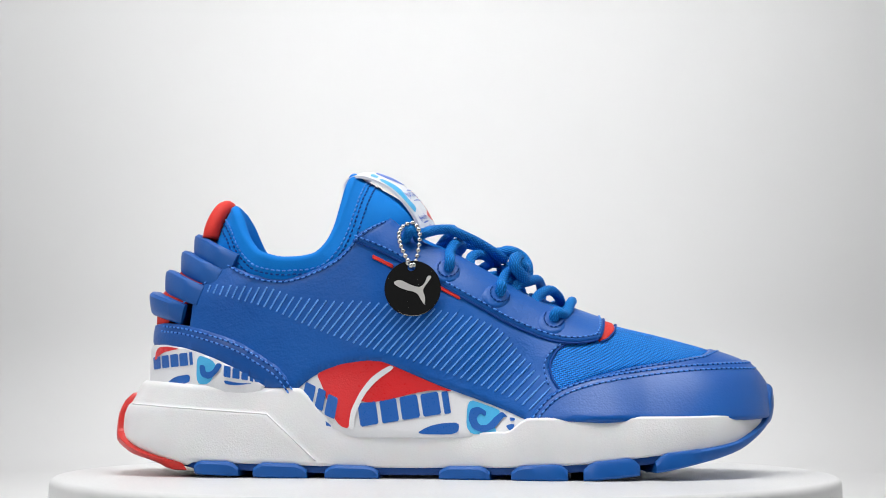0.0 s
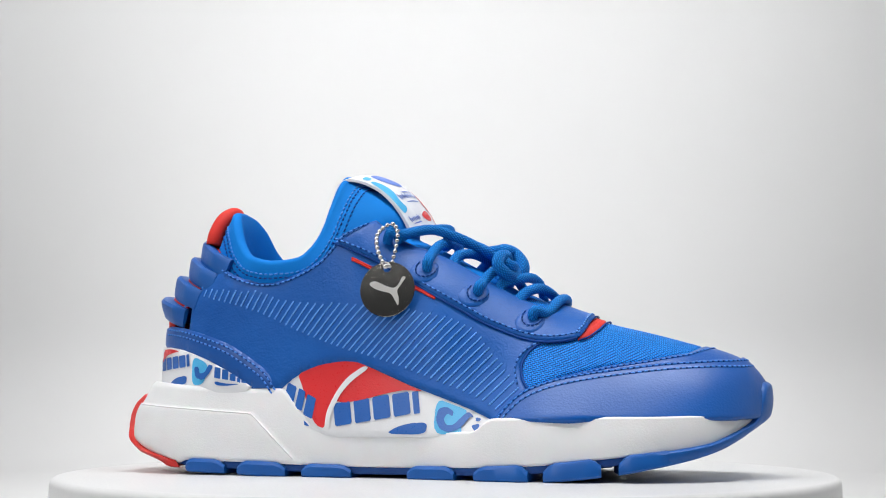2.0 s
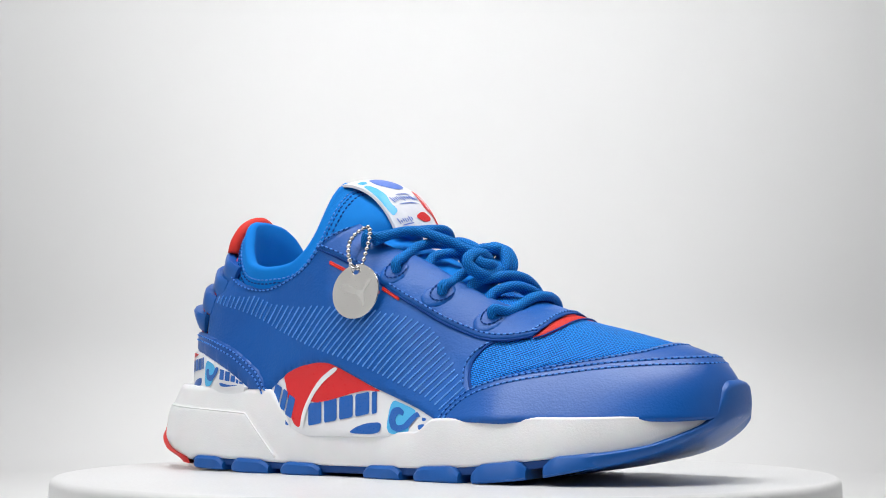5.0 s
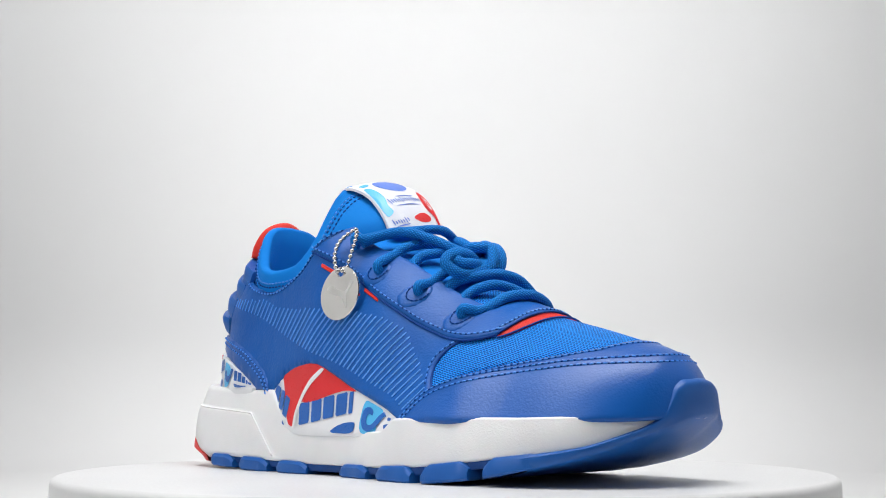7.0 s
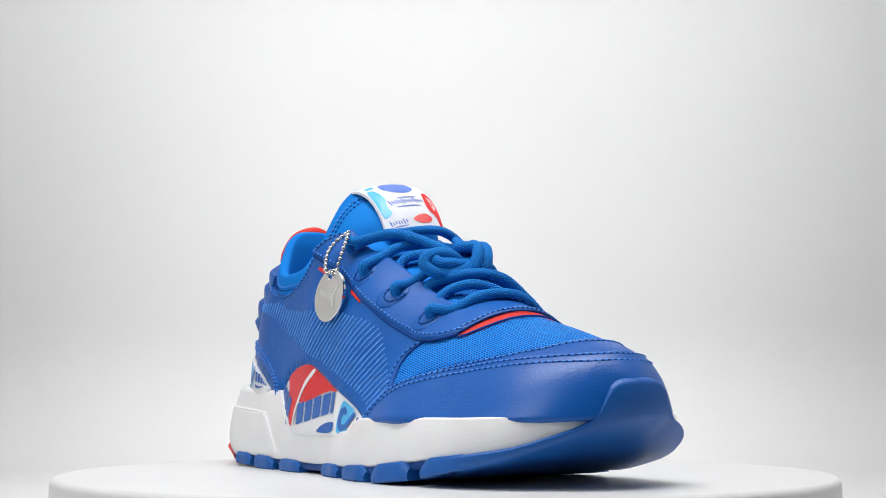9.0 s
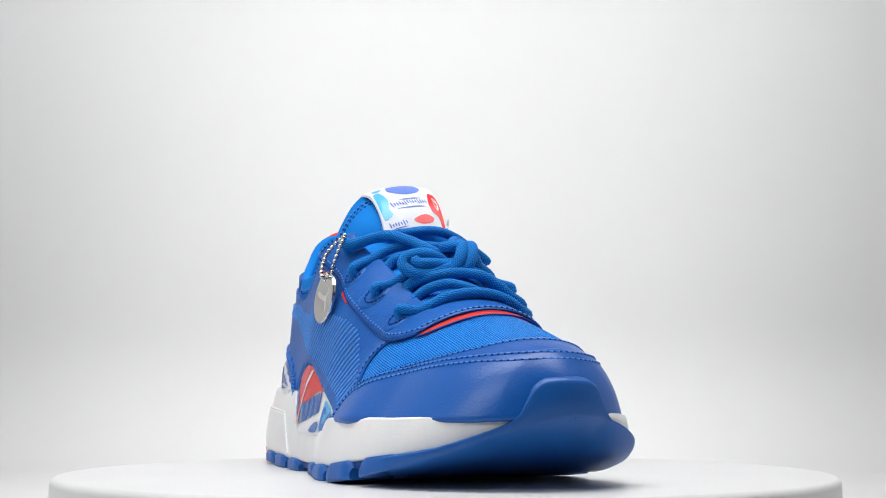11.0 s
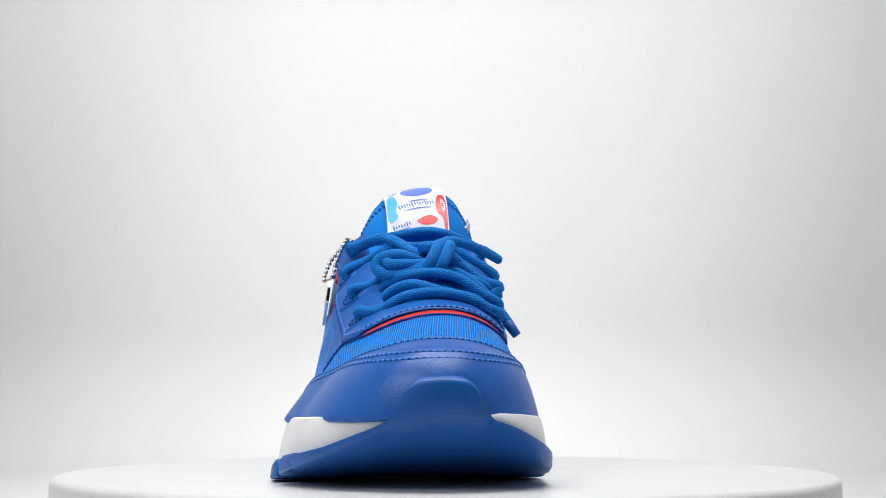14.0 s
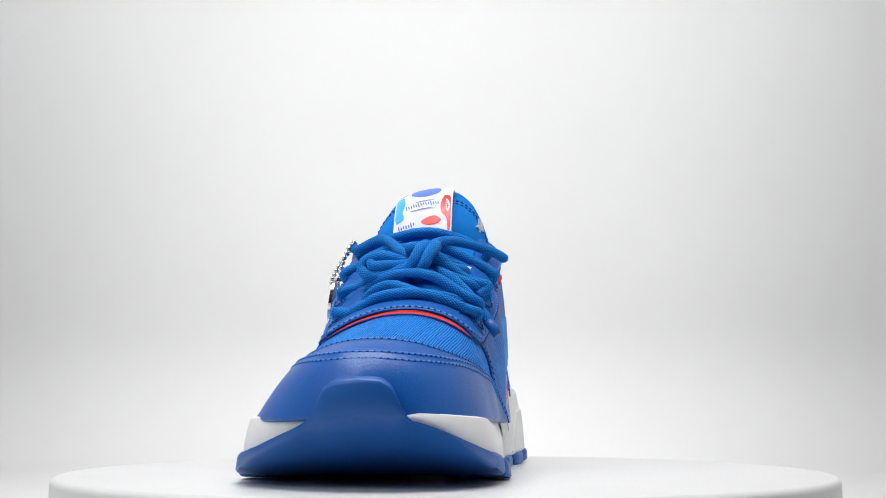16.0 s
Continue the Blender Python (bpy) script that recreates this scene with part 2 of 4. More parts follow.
UP_LEAN = curve((-136, 0.40), (-60, 0.40), (-45, 0.30), (-30, 0.17), (4, 0.19), (30, 0.38), (45, 0.45), (80, 0.41), (110, 0.36), (151, 0.25))
UP_FULL = curve((-136, 6), (40, 6), (75, 5.2), (110, 4.6), (151, 4))
UP_BASE = 14.0


def upper(x0, tau, side):
    """A point of the upper: station x0, height share tau, side -1 (outer) or 1 (inner)."""
    x0, tau = np.asarray(x0, float), np.asarray(tau, float)
    z = UP_BASE + (UP_CROWN(x0) - UP_BASE) * tau
    w = UP_HALF(x0) * ends(x0, -136, 147.6, -92, 83, 2.0, 3.05)
    w = w * (1 - UP_LEAN(x0) * tau) * np.sqrt(np.clip(1 - tau ** UP_FULL(x0), 0, 1))
    low = np.clip((44 - z) / 24, 0, 1)
    w = w + 1.5 * low * np.clip((x0 + 80) / 30, 0, 1) * np.clip((140 - x0) / 60, 0, 1)
    mid = UP_MID_LOW(x0) * (1 - tau) + UP_MID_TOP(x0) * tau
    x = x0 + np.clip(z - 80, 0, 60) * 0.78 * np.clip((-45 - x0) / 80, 0, 1)
    return np.stack([x, mid + side * w, z], -1)


NS, NT = 300, 84
_u = np.linspace(0, math.pi, NS)
_x0 = 5.8 - 141.78 * np.cos(_u)
_tau = 1 - (1 - np.linspace(0, 1, NT)) ** 1.9
_X, _T = np.meshgrid(_x0, _tau, indexing="ij")
GRID = np.concatenate([upper(_X, _T, -1), upper(_X, _T, 1)[:, ::-1][:, 1:]], 1)
for _ in range(14):
    g = GRID.copy()
    g[1:-1, 1:-1] = 0.4 * GRID[1:-1, 1:-1] + 0.15 * (GRID[2:, 1:-1] + GRID[:-2, 1:-1] + GRID[1:-1, 2:] + GRID[1:-1, :-2])
    GRID = np.where(GRID[:, :, 0:1] > 139, g, GRID)
_du, _dv = np.gradient(GRID, axis=0), np.gradient(GRID, axis=1)
NORMAL = np.cross(_dv, _du)
NORMAL /= np.linalg.norm(NORMAL, axis=2)[:, :, None] + 1e-9
_core = np.stack([np.clip(GRID[:, :, 0], -100, 95), UP_MID_TOP(GRID[:, :, 0]), np.minimum(GRID[:, :, 2], 30 + 0 * GRID[:, :, 2])], 2)
NORMAL *= np.where(((GRID - _core) * NORMAL).sum(2)[:, :, None] < 0, -1, 1)
NORMAL[0], NORMAL[-1] = (-1, 0, 0), (0.97, 0, 0.24)
ARC_U = np.cumsum(np.linalg.norm(np.diff(GRID[:, NT - 1], axis=0, prepend=GRID[:1, NT - 1]), axis=1))[:, None] + 0 * GRID[:, :, 0]
ARC_V = np.cumsum(np.linalg.norm(np.diff(GRID, axis=1, prepend=GRID[:, :1]), axis=2), axis=1)
ARC_V = ARC_V - ARC_V[:, NT - 1:NT]
OFF_MID = GRID[:, :, 1] - UP_MID_TOP(GRID[:, :, 0])


def inside(px, pz, poly):
    """Signed distance to a polygon, negative within."""
    q = np.asarray(poly, float)
    d = np.full(px.shape, 1e9)
    odd = np.zeros(px.shape, bool)
    for (ax, az), (bx, bz) in zip(q, np.roll(q, -1, 0)):
        ex, ez, wx, wz = bx - ax, bz - az, px - ax, pz - az
        t = np.clip((wx * ex + wz * ez) / (ex * ex + ez * ez + 1e-9), 0, 1)
        d = np.minimum(d, np.hypot(wx - ex * t, wz - ez * t))
        cross = ((az > pz) != (bz > pz)) & (px < (bx - ax) * (pz - az) / (bz - az + 1e-12) + ax)
        odd ^= cross
    return np.where(odd, -d, d)


def panel(name, dist, offset, mat, parent, label="", thick=1.6, rounded=1.4):
    """The part of the upper where dist is negative, as a sheet with rounded edges lying offset above it."""
    dist = np.maximum(dist, SOLE_TOP(GRID[:, :, 0]) - 2.5 - GRID[:, :, 2])
    lift = offset - np.where(-dist < rounded, rounded * 0.7 * (1 - np.sqrt(np.clip(1 - (1 - np.clip(-dist, 0, rounded) / rounded) ** 2, 0, 1))), 0)
    top = GRID + NORMAL * lift[:, :, None]
    low = GRID + NORMAL * (offset - thick)
    a, b = dist.shape
    verts, uvs, faces, index, edge_low = [], [], [], {}, {}

    def corner(i, j):
        k = (i, j)
        if k not in index:
            index[k] = len(verts)
            verts.append(top[i, j]), uvs.append((ARC_U[i, j], ARC_V[i, j]))
        return index[k]

    def cut(p, q):
        k = (p, q) if p < q else (q, p)
        if k not in index:
            d0, d1 = dist[k[0]], dist[k[1]]
            t = d0 / (d0 - d1)
            g, n = GRID[k[0]] * (1 - t) + GRID[k[1]] * t, NORMAL[k[0]] * (1 - t) + NORMAL[k[1]] * t
            index[k] = len(verts)
            verts.append(g + n * (offset - rounded * 0.7))
            uvs.append((ARC_U[k[0]] * (1 - t) + ARC_U[k[1]] * t, ARC_V[k[0]] * (1 - t) + ARC_V[k[1]] * t))
            edge_low[index[k]] = len(verts)
            verts.append(g + n * (offset - thick)), uvs.append(uvs[-1])
        return index[k]

    neg = dist < 0
    mixed = neg[:-1, :-1] | neg[1:, :-1] | neg[1:, 1:] | neg[:-1, 1:]
    for i, j in zip(*np.nonzero(mixed)):
        i, j = int(i), int(j)
        ring = [(i, j), (i, j + 1), (i + 1, j + 1), (i + 1, j)]
        poly, cuts = [], []
        for m in range(4):
            p, q = ring[m], ring[(m + 1) % 4]
            if neg[p]:
                poly.append(corner(*p))
            if neg[p] != neg[q]:
                c = cut(p, q)
                poly.append(c), cuts.append((c, neg[p]))
        if len(poly) > 2:
            faces.append(tuple(poly))
        if len(cuts) == 2:
            (c0, out0), (c1, _) = cuts
            s, e = (c0, c1) if out0 else (c1, c0)
            faces.append((e, s, edge_low[s], edge_low[e]))
    ob = mesh_object(name, verts, faces, mat, parent, label, uvs=uvs)
    bm = bmesh.new()
    bm.from_mesh(ob.data)
    bmesh.ops.remove_doubles(bm, verts=bm.verts, dist=0.00002)
    bmesh.ops.recalc_face_normals(bm, faces=bm.faces)
    bm.to_mesh(ob.data)
    bm.free()
    return sharp(ob, 50)


def on_side(x, z, side=-1, off=0.0):
    """The point of the upper that shows at (x, z) from the side."""
    x, z = np.atleast_1d(np.asarray(x, float)), np.atleast_1d(np.asarray(z, float))

    def at(xx, zz):
        x0 = xx.copy()
        for _ in range(12):
            x0 = xx - np.clip(zz - 80, 0, 60) * 0.78 * np.clip((-45 - x0) / 80, 0, 1)
        return upper(x0, np.clip((zz - UP_BASE) / (UP_CROWN(x0) - UP_BASE), 0, 0.9999), side)
    p = at(x, z)
    n = np.cross(at(x + 0.4, z) - at(x - 0.4, z), at(x, z + 0.4) - at(x, z - 0.4)) * -side
    n /= np.linalg.norm(n, axis=1)[:, None] + 1e-9
    n *= np.where(n[:, 1:2] * side < 0, -1, 1)
    return p + n * off, n


def softened(poly, rounds=2, k=0.2):
    """Cuts the corners of a closed outline."""
    q = np.asarray(poly, float)
    for _ in range(rounds):
        r = np.roll(q, -1, 0)
        q = np.stack([q * (1 - k) + r * k, q * k + r * (1 - k)], 1).reshape(-1, 2)
    return q


def decal(name, poly, mat, parent, off, side=-1, step=3.0, label=""):
    """A flat shape drawn in side view and laid on the upper."""
    poly = softened(poly, 2) if name == "print_shape" else softened(poly, 1, 0.08)
    if isinstance(parent, dict):
        parent = parent[side]
    bm = bmesh.new()
    vs = [bm.verts.new((x, 0, z)) for x, z in poly]
    es = [bm.edges.new((vs[i], vs[(i + 1) % len(vs)])) for i in range(len(vs))]
    bmesh.ops.triangle_fill(bm, edges=es, use_beauty=True)
    lo, hi = np.min(poly, 0), np.max(poly, 0)
    for axis, no in ((0, (1, 0, 0)), (1, (0, 0, 1))):
        for c in np.arange(lo[axis] + step, hi[axis], step):
            co = (c, 0, 0) if axis == 0 else (0, 0, c)
            bmesh.ops.bisect_plane(bm, geom=bm.verts[:] + bm.edges[:] + bm.faces[:], plane_co=co, plane_no=no)
    xz = np.array([(v.co.x, v.co.z) for v in bm.verts])
    p, _ = on_side(xz[:, 0], xz[:, 1], side, off)
    for v, q in zip(bm.verts, p):
        v.co = q * MM
    bmesh.ops.recalc_face_normals(bm, faces=bm.faces)
    if sum(f.normal.y * f.calc_area() for f in bm.faces) * side < 0:
        bmesh.ops.reverse_faces(bm, faces=bm.faces)
    me = bpy.data.meshes.new(name)
    bm.to_mesh(me)
    bm.free()
    me.polygons.foreach_set("use_smooth", [True] * len(me.polygons))
    me.materials.append(mat)
    ob = new(name, me)
    ob.parent = parent
    if label:
        tagged(ob, label)
    return ob


def resample(path, step):
    p = np.asarray(path, float)
    s = np.concatenate([[0], np.cumsum(np.linalg.norm(np.diff(p, axis=0), axis=1))])
    t = np.arange(0, s[-1], step)
    return np.stack([np.interp(t, s, p[:, k]) for k in range(p.shape[1])], 1)


def stitches(name, path, nrm, mat, parent, pitch=2.7, length=1.9, r=0.46, label="", start=0.0):
    """A seam of short threads along a path on the upper."""
    p = np.asarray(path, float)
    s = np.concatenate([[0], np.cumsum(np.linalg.norm(np.diff(p, axis=0), axis=1))])
    verts, faces = [], []
    for t in np.arange(start, s[-1] - length, pitch):
        pts = []
        for k, (lift, rr) in enumerate(((-0.38, 0.5), (0.03, 0.95), (0.08, 1.0), (0.03, 0.95), (-0.38, 0.5))):
            u = t + length * k / 4
            c = np.array([np.interp(u, s, p[:, i]) for i in range(3)])
            n = np.array([np.interp(u, s, nrm[:, i]) for i in range(3)])
            pts.append((c + n * lift, rr * r))
        v, f, _ = tube_data([q[0] for q in pts], [q[1] for q in pts], 5)
        faces += [tuple(i + len(verts) for i in q) for q in f]
        verts += v
    return mesh_object(name, verts, faces, mat, parent, label)


def hole_shade(path, nrm, parent, pitch, length):
    """Dark stubs between a seam's threads, put in for the shade in the needle holes."""
    stitches("needle_hole_shade", path, nrm, NAVY_THREAD_SHADE, parent, pitch, 0.9, 0.42, start=length - 0.05)


def seam(name, xz, off, mat, parent, sides=(-1, 1), over=None, **more):
    """Stitches along a line drawn in side view; over: the station at which it crosses the top."""
    ways = []
    for side in sides:
        line = resample(spline(xz, 60), 0.8)
        if over:
            u = np.linspace(0, 1, 40)[1:]
            x0, z0 = line[-1]
            zc = float(UP_CROWN(over)) - 0.003
            line = np.vstack([line, np.stack([x0 + (over - x0) * (1 - (1 - u) ** 2), zc - (zc - z0) * (1 - u) ** 2.6], 1)])
        p, n = on_side(line[:, 0], line[:, 1], side, 0.0)
        if over:
            k = np.clip((u - 0.45) / 0.4, 0, 1)[:, None]
            n[-39:] = n[-39:] * (1 - k) + np.array([0.3, 0, 0.95]) * k
            n /= np.linalg.norm(n, axis=1)[:, None]
        ways.append((p + n * off, n))
    if over:
        ways = [(np.vstack([ways[0][0], ways[1][0][::-1]]), np.vstack([ways[0][1], ways[1][1][::-1]]))]
    for p, n in ways:
        stitches(name, p, n, mat, parent, **more)
        hole_shade(p, n, parent, 2.7, 1.9)


def edge_tube(name, xz, off, over, r, mat, parent, label=""):
    """A continuous thin tube along a line drawn in side view, over the top to the other side."""
    line = resample(spline(xz, 60), 0.8)
    u = np.linspace(0, 1, 40)[1:]
    x0, z0 = line[-1]
    zc = float(UP_CROWN(over)) - 0.03
    line = np.vstack([line, np.stack([x0 + (over - x0) * (1 - (1 - u) ** 2), zc - (zc - z0) * (1 - u) ** 2.6], 1)])
    a, b = on_side(line[:, 0], line[:, 1], -1, off)[0], on_side(line[:, 0], line[:, 1], 1, off)[0]
    return tube(name, resample(np.vstack([a, b[::-1]]), 1.5), r, mat, parent, label, sides=6)


# ---- the tent ----
def tent():
    prof = [(-0.76, -0.03), (0.48, -0.03)]
    prof += [(0.48 + 0.14 * math.sin(a), 0.11 - 0.14 * math.cos(a)) for a in np.linspace(0.1, math.pi / 2, 14)]
    prof += [(0.62, 0.30), (0.62, 0.60), (0.62, 0.90)]
    verts, faces = [], []
    for y, z in prof:
        verts += [(-640, y * 1000, z * 1000), (640, y * 1000, z * 1000)]
    for i in range(len(prof) - 1):
        faces.append((2 * i, 2 * i + 1, 2 * i + 3, 2 * i + 2))
    ob = mesh_object("backdrop", verts, faces, PAPER)
    ob.modifiers.new("thickness", "SOLIDIFY").thickness = -0.002
    tagged(ob, "seamless white cloth backdrop sweeping up behind the turntable", "backdrop", kind="structure")

    def slab(name, lo, hi, label, cat):
        v = [(x, y, z) for x in (lo[0], hi[0]) for y in (lo[1], hi[1]) for z in (lo[2], hi[2])]
        f = [(0, 1, 3, 2), (4, 6, 7, 5), (0, 4, 5, 1), (2, 3, 7, 6), (0, 2, 6, 4), (1, 5, 7, 3)]
        tagged(mesh_object(name, v, f, PAPER, smooth=False), label, cat, kind="structure")
    slab("wall_west", (-650, -665, -30), (-642, 640, 900), "plain white cloth side of the light tent", "wall")
    slab("wall_east", (642, -665, -30), (650, 640, 900), "plain white cloth side of the light tent", "wall")
    slab("ceiling", (-650, -500, 902), (650, 640, 910), "plain white cloth top of the light tent", "ceiling")


tent()


# ---- the turntable ----
def turntable():
    root = thing("turntable", "round white plastic turntable with a plain smooth top", "turntable")
    prof = [(0, 0), (60, 0), (120, 0), (176.6, 0)]
    prof += [(176.6 + 3.0 * math.sin(a), -3.0 + 3.0 * math.cos(a)) for a in np.linspace(0.2, math.pi / 2, 7)]
    prof += [(179.6, -26), (178, -28), (0, -28)]
    n = 160
    v = [(r * math.cos(2 * math.pi * k / n), r * math.sin(2 * math.pi * k / n), z) for r, z in prof[1:-1] for k in range(n)]
    f = [(i * n + k, (i + 1) * n + k, (i + 1) * n + (k + 1) % n, i * n + (k + 1) % n) for i in range(len(prof) - 3) for k in range(n)]
    f.append(tuple(range(n)))
    f.append(tuple(range((len(prof) - 3) * n, (len(prof) - 2) * n))[::-1])
    sharp(mesh_object("platter", v, f, PLASTIC, root), 60)
    base = [(r * math.cos(2 * math.pi * k / 64), r * math.sin(2 * math.pi * k / 64), z) for r, z in ((150, -28.5), (150, -30)) for k in range(64)]
    f = [(k, 64 + k, 64 + (k + 1) % 64, (k + 1) % 64) for k in range(64)] + [tuple(range(64)), tuple(range(64, 128))[::-1]]
    mesh_object("base", base, f, PLASTIC, root, smooth=False)
    return root


TURNTABLE = turntable()


# ---- the shoe ----
SHOE = thing("sneaker", "blue leather running sneaker with white midsole and red details", "sneaker")
GX, GY, GZ = GRID[:, :, 0], GRID[:, :, 1], GRID[:, :, 2]


def sole():
    v, f = sole_band(SOLE_LOW, SOLE_TOP, 44, 260, -0.3, 0.6, 0.9)
    mid = sharp(mesh_object("midsole", v, f, FOAM, SHOE, "thick white foam midsole with a wedge heel"), 40)
    # the crisp edge of the facet that steps the heel's wedge down to the arch
    p, nrm, _ = sole_ring(600)
    for sl in (slice(0, 600), slice(600, None)):
        q, m = p[sl], nrm[sl]
        keep = (q[:, 0] > -146) & (q[:, 0] < -55)
        line = sole_point(q, m, wedge_line(q[:, 0]), 0.75)[keep]
        tube("edge_line", resample(line, 1.2), 0.42, FOAM, mid, sides=6)
    # outsole layer
    thin = lambda x: np.minimum(SOLE_LOW(x) + 0.8, 40)
    under = lambda x: np.maximum(SOLE_LOW(x) - 3.0, GROUND_LOW(x) + 0.6)
    v, f = sole_band(under, thin, 4, 150, -1.2)
    out = sharp(mesh_object("outsole", v, f, RUBBER_DARK, SHOE, "blue rubber outsole"), 40)
    # tread blocks along both edges
    p, nrm, _ = sole_ring(900)
    lat, med = slice(0, 900), slice(900, None)
    for x0, x1 in ((-111, -89), (-83, -59.5), (-52, -27), (-3, 19.5), (27, 52), (56.5, 80.5), (87, 111)):
        for sl in (lat, med):
            q, m = p[sl], nrm[sl]
            k = (q[:, 0] > x0) & (q[:, 0] < x1)
            q, m = q[k], m[k]
            q, m = q[::max(1, len(q) // 9)], m[::max(1, len(q) // 9)]
            n = len(q)
            s = np.abs(np.linspace(-1, 1, n))
            ch = np.clip((s - 0.7) / 0.3, 0, 1)
            zl, zh = GROUND_LOW(q[:, 0]), SOLE_LOW(q[:, 0]) + 1.2
            rings = []
            prof = [(-3.0, 1.0), (1.2, 0.92), (1.9, 0.72), (1.5, 0.12), (0.6, 0.0), (-26.0, 0.0), (-26.0, 0.8)]
            for grow, w in prof:
                wz = zl + (zh - zl) * w - (zh - zl) * 0.38 * ch * (w > 0.5)
                g = grow - (1.5 * ch if grow > 0 else 0)
                c = q + m * (g - sole_inset(q[:, 0], wz))[:, None]
                rings.append(np.stack([c[:, 0] + heel_shift(q[:, 0], wz) * 0.5, c[:, 1], wz], 1))
            v = np.vstack(rings)
            f = [(i * n + k, i * n + k + 1, (i + 1) * n + k + 1, (i + 1) * n + k) for i in range(len(prof) - 1) for k in range(n - 1)]
            f += [tuple(i * n for i in range(len(prof))), tuple(i * n + n - 1 for i in range(len(prof)))[::-1]]
            sharp(mesh_object("tread_block", v, f, RUBBER, out), 30)
    toe_bumper(out)
    red_heel()


def toe_bumper(out):
    """The rubber that runs up over the toe from the outsole."""
    p, nrm, _ = sole_ring(900)
    i0 = 899
    idx = [k % len(p) for k in range(i0 - 226, i0 + 227)]
    q, m = p[idx], nrm[idx]
    s = np.linspace(-1, 1, len(idx))
    keep = slice(0, len(idx), 3)
    q, m, s = q[keep], m[keep], s[keep]
    dy = q[:, 1] + 22.8
    low = GROUND_LOW(q[:, 0])
    band = SOLE_LOW(q[:, 0]) + 0.5
    flank = curve((0, 41.8), (8, 41.2), (12.6, 38.6), (15, 34), (17.3, 29), (19.5, 26.2), (24, 23.4), (32, 20), (60, 8))
    high = np.where(q[:, 0] > 105, np.maximum(band, flank(np.abs(dy))), band)
    rise = np.clip((high - band) / 18.0, 0, 1)
    rows = []
    levels = 15
    for w in np.linspace(0, 1, levels):
        z = low + (high - low) * w
        edge = max(0, w - 0.86) / 0.14
        grow = 2.1 - 1.6 * (1 - w) ** 3 - 2.2 * edge ** 2 + rise * (1.7 + 0.5 * math.sin(math.pi * w) - 1.2 * edge ** 2)
        top = np.clip((z - 26) / 14, 0, 1) * 1.8
        c = q + m * (grow - sole_inset(q[:, 0], np.minimum(z, 24)) - top * 0.6)[:, None]
        rows.append(np.stack([c[:, 0], c[:, 1], z], 1))
    n = len(q)
    inner = rows[-1].copy()
    inner[:, :2] -= m * 3.0
    rows.append(inner)
    first = rows[0].copy()
    for w in (0.15, 0.3, 0.45, 0.6, 0.75, 0.95):
        under = first.copy()
        under[:, 0] += (84 - under[:, 0]) * w
        under[:, 1] += (-27 - under[:, 1]) * w * 0.25
        under[:, 2] = np.minimum(first[:, 2], GROUND_LOW(under[:, 0]) - 0.3)
        rows.insert(0, under)
    v = np.vstack(rows)
    f = [(i * n + k, i * n + k + 1, (i + 1) * n + k + 1, (i + 1) * n + k) for i in range(len(rows) - 1) for k in range(n - 1)]
    ob = mesh_object("toe_bumper", v, f, RUBBER, out, "blue rubber bumper wrapping up over the toe")
    sharp(ob, 75)


def red_heel():
    """The red rubber wrap round the back and underside of the heel."""
    p, nrm, _ = sole_ring(900)
    idx = [k % len(p) for k in range(-190, 191)][::3]
    q, m = p[idx], nrm[idx]
    s = np.abs(np.linspace(-1, 1, len(q)))
    taper = np.clip((1 - s) / 0.35, 0, 1)
    top = curve((-152, 37), (-149.5, 36), (-147.3, 20), (-138, 11.5), (-119, 5.8))(q[:, 0])
    rows = []
    for w in np.linspace(0, 1, 12):
        z = 3.0 + (top - 3.0) * w
        edge = 1.0 if w in (0.0, 1.0) else 0.0
        c = q + m * (3.2 * np.clip(taper + 0.25, 0, 1) - 1.6 * edge - sole_inset(q[:, 0], z))[:, None]
        rows.append(np.stack([c[:, 0] + heel_shift(q[:, 0], z), c[:, 1], z], 1))
    for r, at in ((rows[0].copy(), 0), (rows[-1].copy(), None)):
        r[:, :2] -= m * 4.0
        rows.insert(0, r) if at == 0 else rows.append(r)
    n = len(q)
    v = np.vstack(rows)
    f = [(i * n + k, i * n + k + 1, (i + 1) * n + k + 1, (i + 1) * n + k) for i in range(len(rows) - 1) for k in range(n - 1)]
    sharp(mesh_object("heel_wrap", v, f, RED_RUBBER, SHOE, "red rubber wrap round the heel"), 45)


sole()


def poly_panel(name, poly, offset, mat, label="", **more):
    return panel(name, inside(GX, GZ, poly), offset, mat, SHOE, label, **more)


MESH_LOW = [(49, 37), (63, 43), (80.5, 47.3), (98, 50), (115, 53), (124, 57.5)]
GUARD = [(36, 26), (41, 32), (48, 37.3), (60, 41.5), (77, 44.8), (102, 47.8), (120, 49), (137, 50)]
EYE_LOW = [(-41, 104), (-27, 97.5), (-13, 90), (0, 82), (14.5, 73.6), (27, 66.5), (39.6, 61), (47, 58.6), (54.6, 57.5), (62, 57.9), (68.4, 59.5)]
COLLAR = [(-99, 95.5), (-93, 91.8), (-87, 89.4), (-78, 87.4), (-69, 87.6), (-59, 90.8), (-49, 95.8), (-43, 101.5), (-39, 107.5)]
COUNTER = [(-140, 68), (-128, 68.6), (-118, 67), (-109, 64.8), (-100, 62), (-91, 58.5), (-82, 53.3), (-73, 47.3), (-66, 39)]
PRINT_HEEL = [(-140, 57), (-133, 58.6), (-127, 58.4), (-118, 56.8), (-110.5, 54.6), (-102, 51.4), (-93, 47.2), (-85, 42.7), (-77, 38)]
